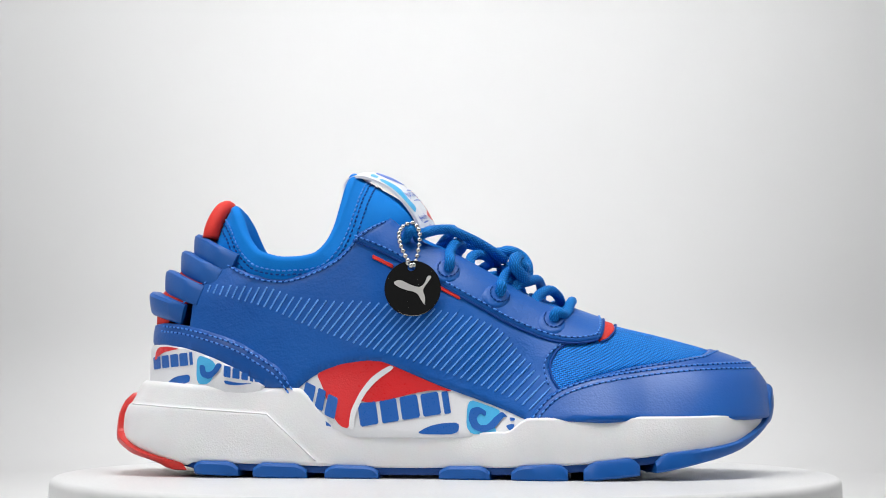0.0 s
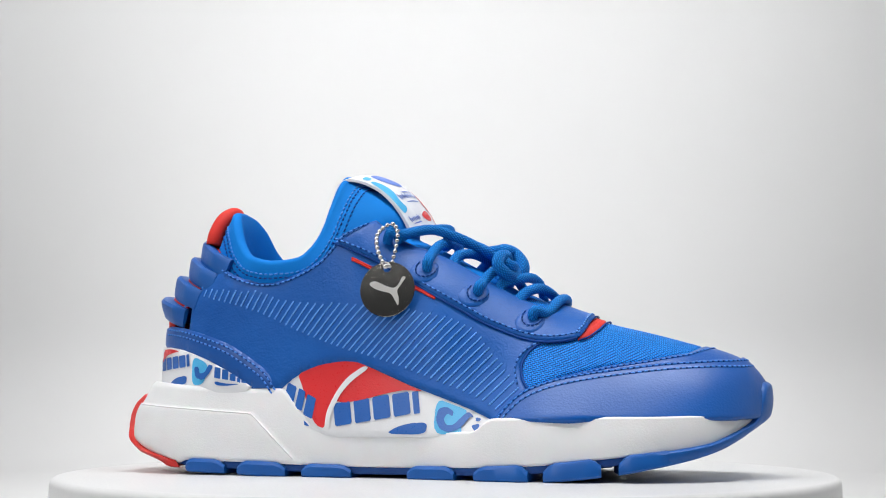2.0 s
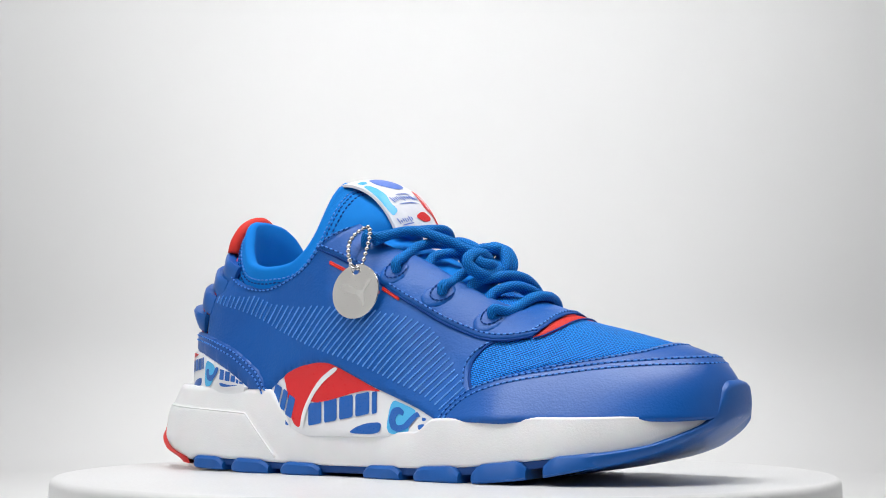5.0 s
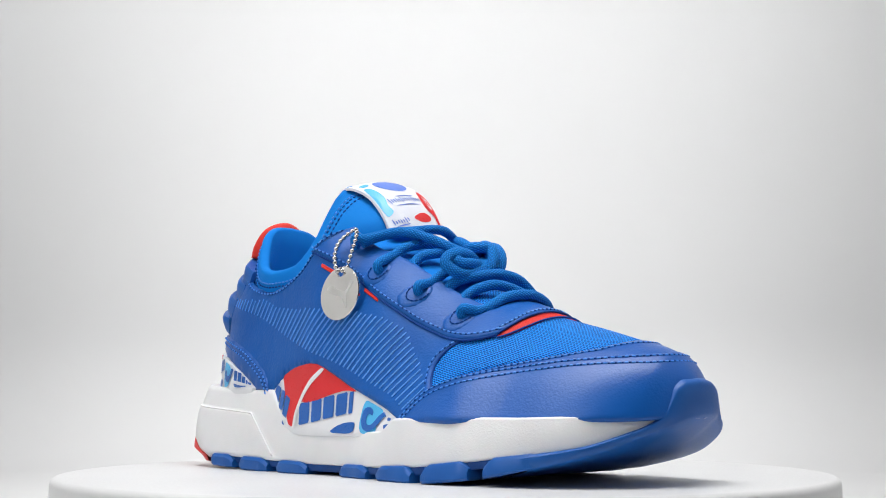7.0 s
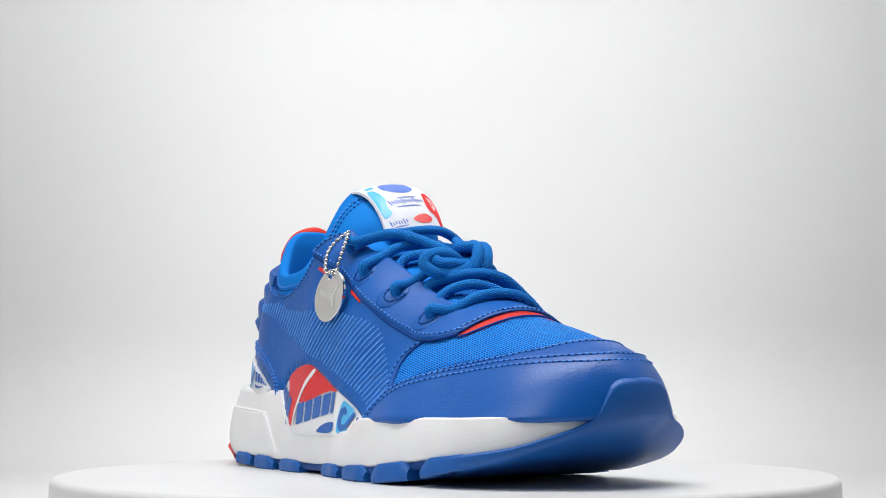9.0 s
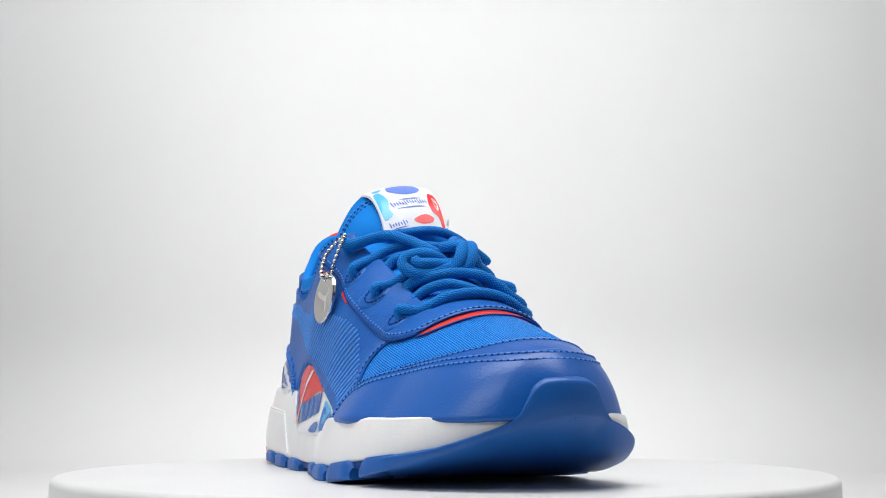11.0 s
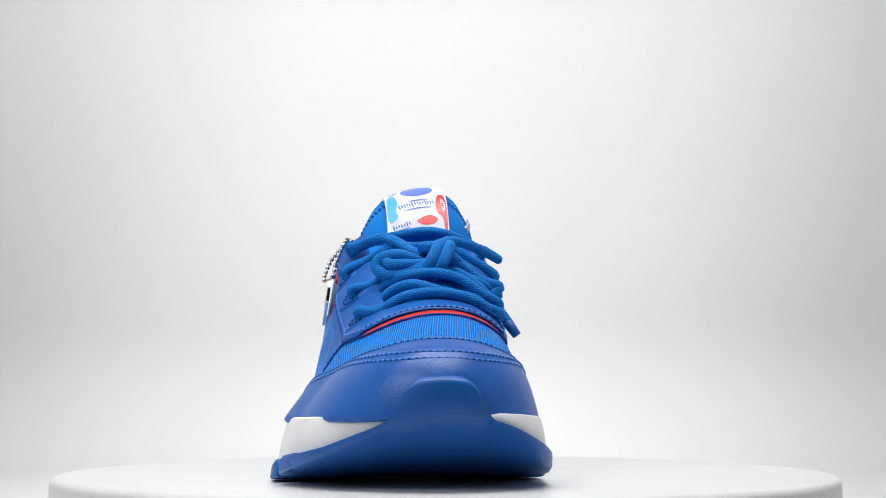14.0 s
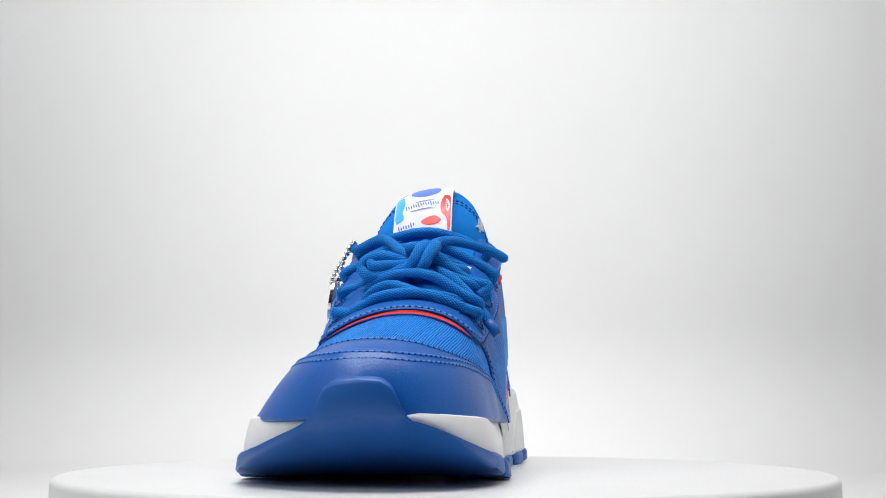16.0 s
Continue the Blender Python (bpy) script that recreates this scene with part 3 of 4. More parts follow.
PRINT_MID = [(-66, 37), (-61, 41.5), (-54.7, 45.6), (-45, 48.8), (-35, 50.2), (-28, 49.8), (-22.8, 48), (-13, 43.8), (-3, 39.5), (14, 33.4), (24, 29.6), (34, 25)]


EYELETS = [(-19, 103.5), (1, 90.5), (23, 79.5), (48, 67.5)]


def upper_panels():
    poly_panel("vamp_mesh", [(40, 25)] + MESH_LOW + [(130, 60), (128, 75), (100, 90), (40, 110)], 0.2, MESH, "bright blue open sports mesh", thick=3)
    tongue = np.maximum(np.maximum(np.abs(OFF_MID) - 30, GX - 64), -24 - GX)
    panel("tongue", np.maximum(tongue, 60 - GZ), -1.0, NEOPRENE, SHOE, "light blue neoprene tongue", thick=2)
    quarter = [(-145, 20), (-145, 66), (-129, 70), (-114, 83)] + COLLAR + [(-30, 113), (-20, 111), (-10, 104), (10, 91), (30, 79), (48, 67), (57, 60), (50, 55.5), (46, 51), (44.6, 46.5), (46, 41), (49, 36), (46, 22)]
    throat = np.minimum(curve((-40, 27), (-20, 25), (50, 21))(GX) - np.abs(OFF_MID), 57 - GX)
    printed = inside(GX, GZ, PRINT_MID + [(36, 10), (-60, 10), (-66, 30)])
    panel("quarter", np.maximum(np.maximum(inside(GX, GZ, quarter), throat), -printed), 1.0, LEATHER, SHOE, "blue grained leather side", thick=2)
    poly_panel("toe_strip", [(56, 38)] + MESH_LOW[1:] + [(124.5, 70), (165, 70), (165, 20), (56, 20)], 1.1, SMOOTH, thick=2)
    poly_panel("mudguard", [(33, 16)] + GUARD + [(139, 62), (165, 60), (165, 16)], 2.0, SMOOTH, "smooth blue leather toe guard", thick=2.2)
    red = inside(GX, GZ, [(68.5, 58.4), (72, 59.4), (75, 61.6), (77.6, 64.6), (79.2, 70), (79.6, 85), (60, 90), (66, 62)])
    panel("red_lip", red, 1.1, RED, SHOE, "red lip under the front of the lace panel", thick=1.6)
    eyestay = inside(GX, GZ, EYE_LOW + [(70.5, 63), (72.5, 68), (73.5, 75), (73.5, 100), (-5, 130), (-26, 115)])
    panel("lace_panel", np.maximum(eyestay, throat), 2.4, LEATHER, SHOE, "blue leather lace panel with eyelets", thick=2.6)
    poly_panel("heel_backing", [(-160, 60), (-160, 130), (-120, 116), (-104, 104), (-97, 96), (-114, 81), (-129, 68)], 0.6, RED, "red backing between the heel ribs", thick=2)
    poly_panel("heel_counter", COUNTER + PRINT_HEEL[::-1], 2.0, SMOOTH, "smooth blue leather heel panel", thick=2.6)
    hp = poly_panel("heel_print", PRINT_HEEL + [(-74, 30), (-160, 30), (-160, 57)], 3.0, PRINT_WHITE, "white heel piece with red and blue print", thick=4.5, rounded=0.8)
    mp = {}
    for side in (-1, 1):
        shape = np.maximum(inside(GX, GZ, PRINT_MID + [(33, 15), (-56, 15), (-62, 30)]) - 0.8, -side * OFF_MID)
        mp[side] = panel("side_print", shape, -0.25, PRINT_WHITE, SHOE, "white side piece with red and blue print", thick=2.4, rounded=0.8)
        for x, z in EYELETS[1:]:
            t = np.linspace(0, 2 * math.pi, 20, endpoint=False)
            tabs = np.maximum(inside(GX, GZ, np.stack([x - 1.2 + 6.6 * np.cos(t), z - 1.6 + 5.6 * np.sin(t)], 1)), -side * OFF_MID)
            panel("eyelet_tab", tabs, 2.95, LEATHER, SHOE, thick=2.0, rounded=1.2)
    return hp, mp


HEEL_PRINT, SIDE_PRINT = upper_panels()


def heel_ribs():
    """Wedge-shaped scales round the back of the heel, each with a crest at its top and a long face below."""
    prof = [(-3.0, 4.6), (1.6, 5.2), (4.4, 4.6), (5.3, 3.2), (4.9, 1.2), (3.6, -2.0), (2.2, -4.6), (0.6, -5.6), (-3.0, -5.4)]
    n = len(prof)
    for (xs, zs), (xb, zb) in (((-95.5, 94.6), (-120, 106.0)), ((-102.5, 88), (-126, 98.2)), ((-110.5, 80.4), (-131, 89.0)), ((-119, 72.2), (-136, 78.8))):
        t = np.linspace(0, 1, 26)
        half = []
        for side in (-1, 1):
            u = np.sin(t * math.pi / 2)
            z = zs + (zb - zs) * u
            back = -136 + np.clip(z - 80, 0, 60) * 0.78
            x = xs + (back + 0.02 - xs) * u
            p, nn = on_side(x, z, side, 0.0)
            half.append((p, nn))
        path = np.vstack([half[0][0], half[1][0][::-1][1:]])
        nor = np.vstack([half[0][1], half[1][1][::-1][1:]])
        k = len(path)
        for _ in range(4):
            nor[1:-1] = (nor[:-2] + nor[1:-1] * 2 + nor[2:]) / 4
        mid = np.exp(-(np.linspace(-1, 1, k) / 0.35) ** 2)[:, None]
        nor = nor * (1 - mid) + np.array([-0.9, 0, 0.3]) * mid
        nor /= np.linalg.norm(nor, axis=1)[:, None]
        tang = np.gradient(path, axis=0)
        tang /= np.linalg.norm(tang, axis=1)[:, None]
        up = np.cross(tang, nor)
        up *= np.where(up[:, 2:3] < 0, -1, 1)
        s = np.abs(np.linspace(-1, 1, k))
        size = 0.25 + 0.55 * np.clip((1 - s) / 0.16, 0, 1) + 0.2 * np.clip((1 - s) / 0.8, 0, 1)
        tall = 1.05 - 0.16 * s ** 2
        v = np.vstack([path[i] + nor[i] * a * size[i] + up[i] * b * tall[i] for i in range(k) for a, b in prof]).reshape(-1, 3)
        f = [(i * n + m, i * n + (m + 1) % n, (i + 1) * n + (m + 1) % n, (i + 1) * n + m) for i in range(k - 1) for m in range(n)]
        f += [tuple(range(n))[::-1], tuple((k - 1) * n + m for m in range(n))]
        ob = mesh_object("heel_rib", v, f, RUBBER, SHOE)
        bm = bmesh.new()
        bm.from_mesh(ob.data)
        bmesh.ops.recalc_face_normals(bm, faces=bm.faces)
        bm.to_mesh(ob.data)
        bm.free()
        sharp(ob, 40)


heel_ribs()


# collar: the edge of the sock and its walls
RIM_Z = curve((0, 138), (16, 137), (30, 131), (42, 121), (53, 110), (66, 101), (78, 96.2), (92, 94.8), (115, 97.5), (132, 105), (150, 117), (165, 121.5), (180, 122.5))


def collar():
    deg = np.linspace(0, 360, 120, endpoint=False)
    fold = np.where(deg > 180, 360 - deg, deg)
    a = np.radians(deg)
    cs = np.where(np.cos(a) > 0, np.abs(np.cos(a)) ** 0.65, -np.abs(np.cos(a)))
    rim = np.stack([-71 + 31 * cs, -12 + 35 * np.sign(np.sin(a)) * np.abs(np.sin(a)) ** 0.85, RIM_Z(fold)], 1)
    inner_front = np.clip(np.sin(2 * np.clip(a, 0, math.pi / 2)), 0, 1)
    rim = rim + np.stack([3.0 * inner_front, 3.5 * inner_front, 5.0 * inner_front], 1)
    lowz = curve((0, 108), (40, 95), (90, 80), (140, 82), (180, 92))(fold)
    low = np.stack([-62 + np.where(np.cos(a) > 0, 50, 54) * np.cos(a), -12.5 + 31.5 * np.sign(np.sin(a)) * np.abs(np.sin(a)) ** 0.85, lowz], 1)
    inner = np.stack([-71 + 33 * np.cos(a), -12 + 31 * np.sin(a), np.full(len(a), 40.0)], 1)
    rows = []
    front = np.clip(np.cos(a), 0, 1) ** 2
    for w in np.linspace(0, 1, 12):
        p = low * (1 - w) + rim * w
        out = (p - p.mean(0)) * (1, 1, 0)
        out /= np.linalg.norm(out, axis=1)[:, None]
        p = p + out * (2.6 * math.sin(math.pi * w) * (0.35 + 4.0 * front))[:, None]
        rows.append(p)
    out = (rim - rim.mean(0)) * (1, 1, 0)
    out /= np.linalg.norm(out, axis=1)[:, None]
    for ang in np.linspace(20, 160, 7):
        rows.append(rim - out * (2.6 - 2.6 * math.cos(radians(ang))) + np.array([0, 0, 2.6]) * math.sin(radians(ang)))
    top = rows[-1]
    for w in np.linspace(0.1, 1, 9):
        rows.append(top * (1 - w) + inner * w - out * (1.5 * math.sin(math.pi * w)))
    n = len(a)
    v = np.vstack(rows)
    f = [(i * n + k, i * n + (k + 1) % n, (i + 1) * n + (k + 1) % n, (i + 1) * n + k) for i in range(len(rows) - 1) for k in range(n)]
    f.append(tuple(range((len(rows) - 1) * n, len(rows) * n)))
    ob = mesh_object("collar", v, f, NEOPRENE, SHOE, "light blue padded neoprene collar")
    # two seams that follow the collar's edge
    wall = np.stack(rows[:12])[::-1]
    step = np.linalg.norm(np.diff(wall, axis=0), axis=2)
    run = np.vstack([np.zeros((1, n)), np.cumsum(step, axis=0)])
    for depth, mat in ((4.6, THREAD_DARK), (6.6, NAVY_THREAD_SHADE), (9.6, NAVY_THREAD_SHADE)):
        base = np.array([[np.interp(depth, run[:, k], wall[:, k, c]) for c in range(3)] for k in range(n)])
        o = (base - base.mean(0)) * (1, 1, 0)
        o /= np.linalg.norm(o, axis=1)[:, None]
        path = np.vstack([base, base[:1]]) + np.vstack([o, o[:1]]) * 0.2
        stitches("collar_seam", path, np.vstack([o, o[:1]]), mat, ob, 2.6, 1.7, 0.42)
    # a small white star printed on the inner side of the collar
    spots = np.vstack(rows[:12])
    at = spots[np.argmin(np.linalg.norm(spots - (-29, 17, 121), axis=1))]
    star = [((4.4 if k % 2 == 0 else 1.8) * math.cos(k * math.pi / 5 + 0.3), (4.4 if k % 2 == 0 else 1.8) * math.sin(k * math.pi / 5 + 0.3)) for k in range(10)]
    u_ax, v_ax, w_ax = np.array([0.80, -0.45, -0.40]), np.array([0.38, -0.10, 0.92]), np.array([0.50, 0.85, 0.15])
    v = [at + u_ax * a + v_ax * b + w_ax * d for d in (0.2, 1.3) for a, b in star + [(0, 0)]]
    f = [(11 + k, 11 + (k + 1) % 10, 21) for k in range(10)] + [(k, (k + 1) % 10, 11 + (k + 1) % 10, 11 + k) for k in range(10)]
    mesh_object("star_print", v, f, LABEL_WHITE, ob, "small white star", smooth=False)
    # red padded pull band at the back
    arch = [(-109.5, -25, 108), (-108.5, -24, 114), (-106, -20, 121.2), (-104.3, -10.5, 124.6), (-106, -1, 121.2), (-108.5, 3.5, 114), (-109.5, 4.5, 108)]
    tube("heel_pull", resample(spline(arch, 60), 1.2), 3.9, RED, SHOE, "red woven pull loop at the heel", sides=14)


collar()


# ---- the printed label folded over the tongue ----
TAB_LINE = spline([(-44, 132.5), (-45.5, 137), (-41, 140.6), (-33, 139.2), (-24, 134.2), (-16, 125.5), (-9.5, 114)], 60)
TAB_RUN = np.concatenate([[0], np.cumsum(np.linalg.norm(np.diff(TAB_LINE, axis=0), axis=1))])


def tab_point(u, v, off):
    """u: mm down from the label's back edge, v: -1 to 1 across, off: above its face."""
    x, z = np.interp(u, TAB_RUN, TAB_LINE[:, 0]), np.interp(u, TAB_RUN, TAB_LINE[:, 1])
    e = 0.3
    dx, dz = np.interp(u + e, TAB_RUN, TAB_LINE[:, 0]) - np.interp(u - e, TAB_RUN, TAB_LINE[:, 0]), np.interp(u + e, TAB_RUN, TAB_LINE[:, 1]) - np.interp(u - e, TAB_RUN, TAB_LINE[:, 1])
    n = np.hypot(dx, dz) + 1e-9
    nx, nz = -dz / n, dx / n
    drop = 2.2 * v * v
    return np.stack([x + 3.4 + 3.4 * v - drop * 0.6 + nx * off, -12.1 + 14.8 * v, z + 0.4 + 2.2 * v - drop + nz * off], -1)


def tab_u(share):
    """mm along the label for a share of its height, from the fold down."""
    k = np.argmax(TAB_LINE[:, 1])
    return np.interp(141 - 27 * np.asarray(share), TAB_LINE[k:, 1][::-1], TAB_RUN[k:][::-1])


def tab_label():
    us, vs = np.linspace(0.2, TAB_RUN[-1] - 0.2, 50), np.linspace(-1, 1, 17)
    U, V = np.meshgrid(us, vs, indexing="ij")
    top, low = tab_point(U, V, 1.1).reshape(-1, 3), tab_point(U, V, -0.2).reshape(-1, 3)
    a, b = 50, 17
    f = [(i * b + j, i * b + j + 1, (i + 1) * b + j + 1, (i + 1) * b + j) for i in range(a - 1) for j in range(b - 1)]
    m = a * b
    f += [tuple(m + k for k in q[::-1]) for q in f]
    for i in range(a - 1):
        f += [(i * b, (i + 1) * b, m + (i + 1) * b, m + i * b), (m + i * b + b - 1, m + (i + 1) * b + b - 1, (i + 1) * b + b - 1, i * b + b - 1)]
    for j in range(b - 1):
        f += [(j + 1, j, m + j, m + j + 1), ((a - 1) * b + j, (a - 1) * b + j + 1, m + (a - 1) * b + j + 1, m + (a - 1) * b + j)]
    ob = sharp(mesh_object("tongue_label", np.vstack([top, low]), f, LABEL_WHITE, SHOE, "white woven label with red and blue print folded over the tongue"), 45)

    def spot(name, poly, mat, off=1.75):
        poly = softened(poly, 2)
        bm = bmesh.new()
        w = [bm.verts.new((x, y, 0)) for x, y in poly]
        bmesh.ops.triangle_fill(bm, edges=[bm.edges.new((w[i], w[(i + 1) % len(w)])) for i in range(len(w))], use_beauty=True)
        for axis in (0, 1):
            for c in np.arange(poly[:, axis].min(), poly[:, axis].max(), 1.5 if axis == 0 else 0.12):
                bmesh.ops.bisect_plane(bm, geom=bm.verts[:] + bm.edges[:] + bm.faces[:], plane_co=(c, 0, 0) if axis == 0 else (0, c, 0), plane_no=(1, 0, 0) if axis == 0 else (0, 1, 0))
        bmesh.ops.recalc_face_normals(bm, faces=bm.faces)
        pts = [tab_point(v.co.x, v.co.y, off) for v in bm.verts]
        mesh_object(name, pts, [[v.index for v in q.verts] for q in bm.faces], mat, ob)
        bm.free()

    def blob(cu, cv, ru, rv, turn=0.0, n=20):
        t = np.linspace(0, 2 * math.pi, n, endpoint=False)
        x, y = ru * np.cos(t), rv * np.sin(t)
        return np.stack([cu + x * math.cos(turn) - 14.8 * y * math.sin(turn), cv + x * math.sin(turn) / 14.8 + y * math.cos(turn)], 1)
    # faded print: a dark oval, script strokes as plain bars, red and sky-blue fields
    def field(poly, mat):
        poly = np.array(poly, float)
        spot("print_shape", np.stack([tab_u(poly[:, 0]), poly[:, 1]], 1), mat, 1.3)
    field([(0.03, -0.42), (0.03, 0.5), (0.12, 0.62), (0.20, 0.45), (0.25, 0.1), (0.21, -0.25), (0.12, -0.5)], PRINT_NAVY)
    field([(0.10, -0.97), (0.10, -0.72), (0.30, -0.62), (0.45, -0.72), (0.60, -0.62), (0.68, -0.97)], PRINT_CYAN)
    field([(0.22, 0.72), (0.24, 0.97), (0.97, 0.97), (0.97, 0.86), (0.70, 0.84), (0.60, 0.62), (0.42, 0.60)], PRINT_RED)
    field([(0.76, -0.10), (0.68, 0.2), (0.66, 0.45), (0.74, 0.66), (0.83, 0.55), (0.86, 0.2)], PRINT_RED)
    field([(0.04, -0.9), (0.03, -0.55), (0.07, -0.6), (0.08, -0.85)], PRINT_CYAN)
    rng = random.Random(5)
    for row, v0, v1, tall in ((0.40, -0.58, 0.56, 1.9), (0.78, -0.80, -0.22, 1.6), (0.95, -0.74, 0.60, 1.0)):
        for k, v in enumerate(np.arange(v0, v1, 0.085)):
            h = tall * (1.25 if k % 5 == 0 else 0.62 + 0.2 * rng.random())
            spot("script_bar", blob(float(tab_u(row)) + rng.uniform(-0.25, 0.25), v, h, 0.022, 0.22, 10), PRINT_NAVY, 1.36)
    for row, v0, half in ((0.50, 0.0, 0.46), (0.33, 0.05, 0.36), (0.86, -0.5, 0.24)):
        spot("script_bar", blob(float(tab_u(row)), v0, 0.32, half, 0.0), PRINT_NAVY, 1.36)
    field([(0.30, 0.78), (0.36, 0.90), (0.52, 0.93), (0.60, 0.84), (0.46, 0.78)], LABEL_WHITE)


tab_label()


# ---- laces ----
def crown(x, off, lift):
    """A point lift above the upper's top, off to the side of its middle line."""
    mid = float(UP_MID_TOP(x))
    lo, hi = 0.0, 1.0
    side = -1 if off < 0 else 1
    for _ in range(40):
        t = (lo + hi) / 2
        w = abs(float(upper(x, t, side)[1]) - float(UP_MID_LOW(x) * (1 - t) + UP_MID_TOP(x) * t))
        lo, hi = (t, hi) if w > abs(off) else (lo, t)
    z = float(upper(x, lo, side)[2])
    return np.array([x, mid + off, z + lift])


def laces():
    r = 2.35
    eye = {}
    for i, (x, z) in enumerate(EYELETS):
        for side in (-1, 1):
            p, n = on_side(x, z, side, 3.0)
            eye[i, side] = (p[0], n[0])

    def strand(name, pts, rad=r, label="", n=70, mat=CORD):
        return tube(name, resample(spline(pts, n), 1.2), rad, mat, SHOE, label, sides=12)
    # strands that come up from under the lace panel between the eyelets
    def under(x, side):
        q = crown(x, side * 27.0, -1.0)
        return [q + (0, side * 1.0, -3.0), crown(x + 0.5, side * 21.0, 2.6)]

    def mirror(x, side, rev):
        q = under(x, side)
        return q[::-1] if rev else q

    def out_of(i, side):
        p, n = eye[i, side]
        return [p - n * 2.6 + (0, 0, -1.2), p + n * 2.2 + (0, 0, 0.8)]
    strand("lace_strand", out_of(3, -1) + [crown(54, -26, 4.2), crown(58, -14, 5.0), crown(60, 0, 5.2), crown(58.5, 13, 4.6), crown(54, 24, 4.2)] + out_of(3, 1)[::-1], n=110)
    strand("lace_strand", mirror(41, -1, False) + [crown(48, -12, 6.0), crown(52.5, -4, 5.2), crown(55, 4, 3.4), crown(52, 14, 3.2)] + mirror(47, 1, True), n=90)
    strand("lace_strand", mirror(32, -1, False) + [crown(40, -12, 6.5), crown(44, 0, 8.0), crown(46.5, 11, 8.5), crown(47, 22, 7.0)] + [eye[3, 1][0] + eye[3, 1][1] * 3.0 + (-6, 0, 5), eye[3, 1][0] + (-7, -2, 1)], n=100)
    strand("lace_strand", out_of(2, -1) + [crown(25, -27, 3.6), crown(28, -19, 5.0), crown(31, -10, 5.5), crown(33, 2, 5.0), crown(32, 14, 4.6)] + out_of(2, 1)[::-1], n=100)
    strand("lace_strand", mirror(11, -1, False) + [crown(15, -14, 4.6), crown(19, -6, 5.4), crown(22, 4, 5.0), crown(19, 14, 4.2)] + mirror(15, 1, True), n=90)
    strand("lace_strand", out_of(1, -1) + [crown(2, -27, 3.8), crown(4, -19, 4.4), crown(7, -8, 4.6), crown(8, 5, 4.4), crown(6, 16, 4.2)] + out_of(1, 1)[::-1], n=100)
    strand("lace_strand", [(33, -6, 98), crown(33, 4, 10.5), crown(31, 14, 8.5), crown(27, 24, 5.5)] + [eye[2, 1][0] + eye[2, 1][1] * 3.4 + (2, 0, 3), eye[2, 1][0] + (4, -2, 0)], n=70)
    edge_tube("lip_edge", [(68.8, 58.3), (72.4, 59.8), (76.8, 63.6)], 0.9, 80.0, 0.45, NAVY_THREAD_SHADE, SHOE)
    # navy tube put in for the shade under the lace panel's front edge
    edge_tube("panel_edge_shade", [(68.4, 59.3), (70.3, 62.4), (71.6, 65.5)], 1.9, 73.9, 0.45, NAVY_THREAD_SHADE, SHOE)
    # top run from the outer eyelet to the knot, and on to the inner side
    a, na = eye[0, -1]
    b, nb = eye[0, 1]
    strand("lace_strand", [a - na * 2, a + na * 3 + (1, 0, 2), (-11, -44, 108), (0, -32, 111.5), (12, -25, 108), (22, -20, 103), (29, -14, 99)])
    strand("lace_strand", [(27, -8, 101), (16, -4, 107), (4, 4, 110), (-7, 20, 107), (-11, 28.5, 103), b + nb * 3.4, b - nb * 2])
    strand("lace_strand", [a + na * 2.4 + (4, 1, -1), (-8, -36, 110), (0, -22, 113), (4, -8, 114.5), (0, 6, 112), (-6, 18, 107), b + nb * 2.4 + (5, 0, 1), b - nb * 2.5 + (4, 0, -1)])
    # the knot: a loop lying to the outer side, a wrap over it and the tails
    strand("lace_knot_loop", [(29, -12, 94), (33, -19, 97), (34, -27, 99), (32, -34, 97.5), (32, -36.5, 93.5), (35, -33, 90.0), (37, -26, 89.5), (37, -18, 92), (35, -11, 95), (30, -7, 97)], 2.8)
    strand("lace_knot_loop", [(30, -8, 97), (35, -17, 94.5), (37, -25, 94.3), (36, -30.5, 94.2), (34, -32, 96.0)], 2.6)
    strand("lace_knot_wrap", [(27, -15, 90), (33, -16.5, 89), (38, -14.5, 91.5), (39, -11.5, 97), (36, -9, 102), (30, -7, 104.5), (25, -7.5, 102), (24, -9, 97)], 2.8)
    strand("lace_knot_wrap", [(30, -10.5, 89), (36, -11.5, 90), (39.5, -7.5, 94), (38, -5, 99.5), (33, -2.5, 103.5), (27, -3, 103.5), (24, -4, 99)], 2.8)
    strand("lace_knot_wrap", [(24, -12, 103), (30, -14.5, 103.2), (34, -10, 103), (34, -4, 100), (31, 1, 97), (25, 2, 96)], 2.7)
    strand("lace_tail", [(30, -6, 94), (35, 2, 90.5), (38, 9, 85), (41, 15.5, 77.5), (43.5, 20.5, 70.5), (44.2, 22.2, 67.8)])
    strand("lace_tail", [(30, -2, 97), (28, 4, 94.5), (22, 8, 94), (18, 9.5, 94.5)], 2.5)
    tube("aglet", [(44, 21.8, 68.3), (44.8, 24, 65), (45.5, 26, 62.0)], [2.5, 2.3, 2.0], RUBBER, SHOE, "smooth blue lace tip", sides=12)
    tube("aglet", [(18.5, 9.3, 94.5), (12, 11.5, 95.5), (5, 13.5, 96)], [1.6, 1.1, 1.0], LABEL_WHITE, SHOE, "pale lace tip", sides=12)
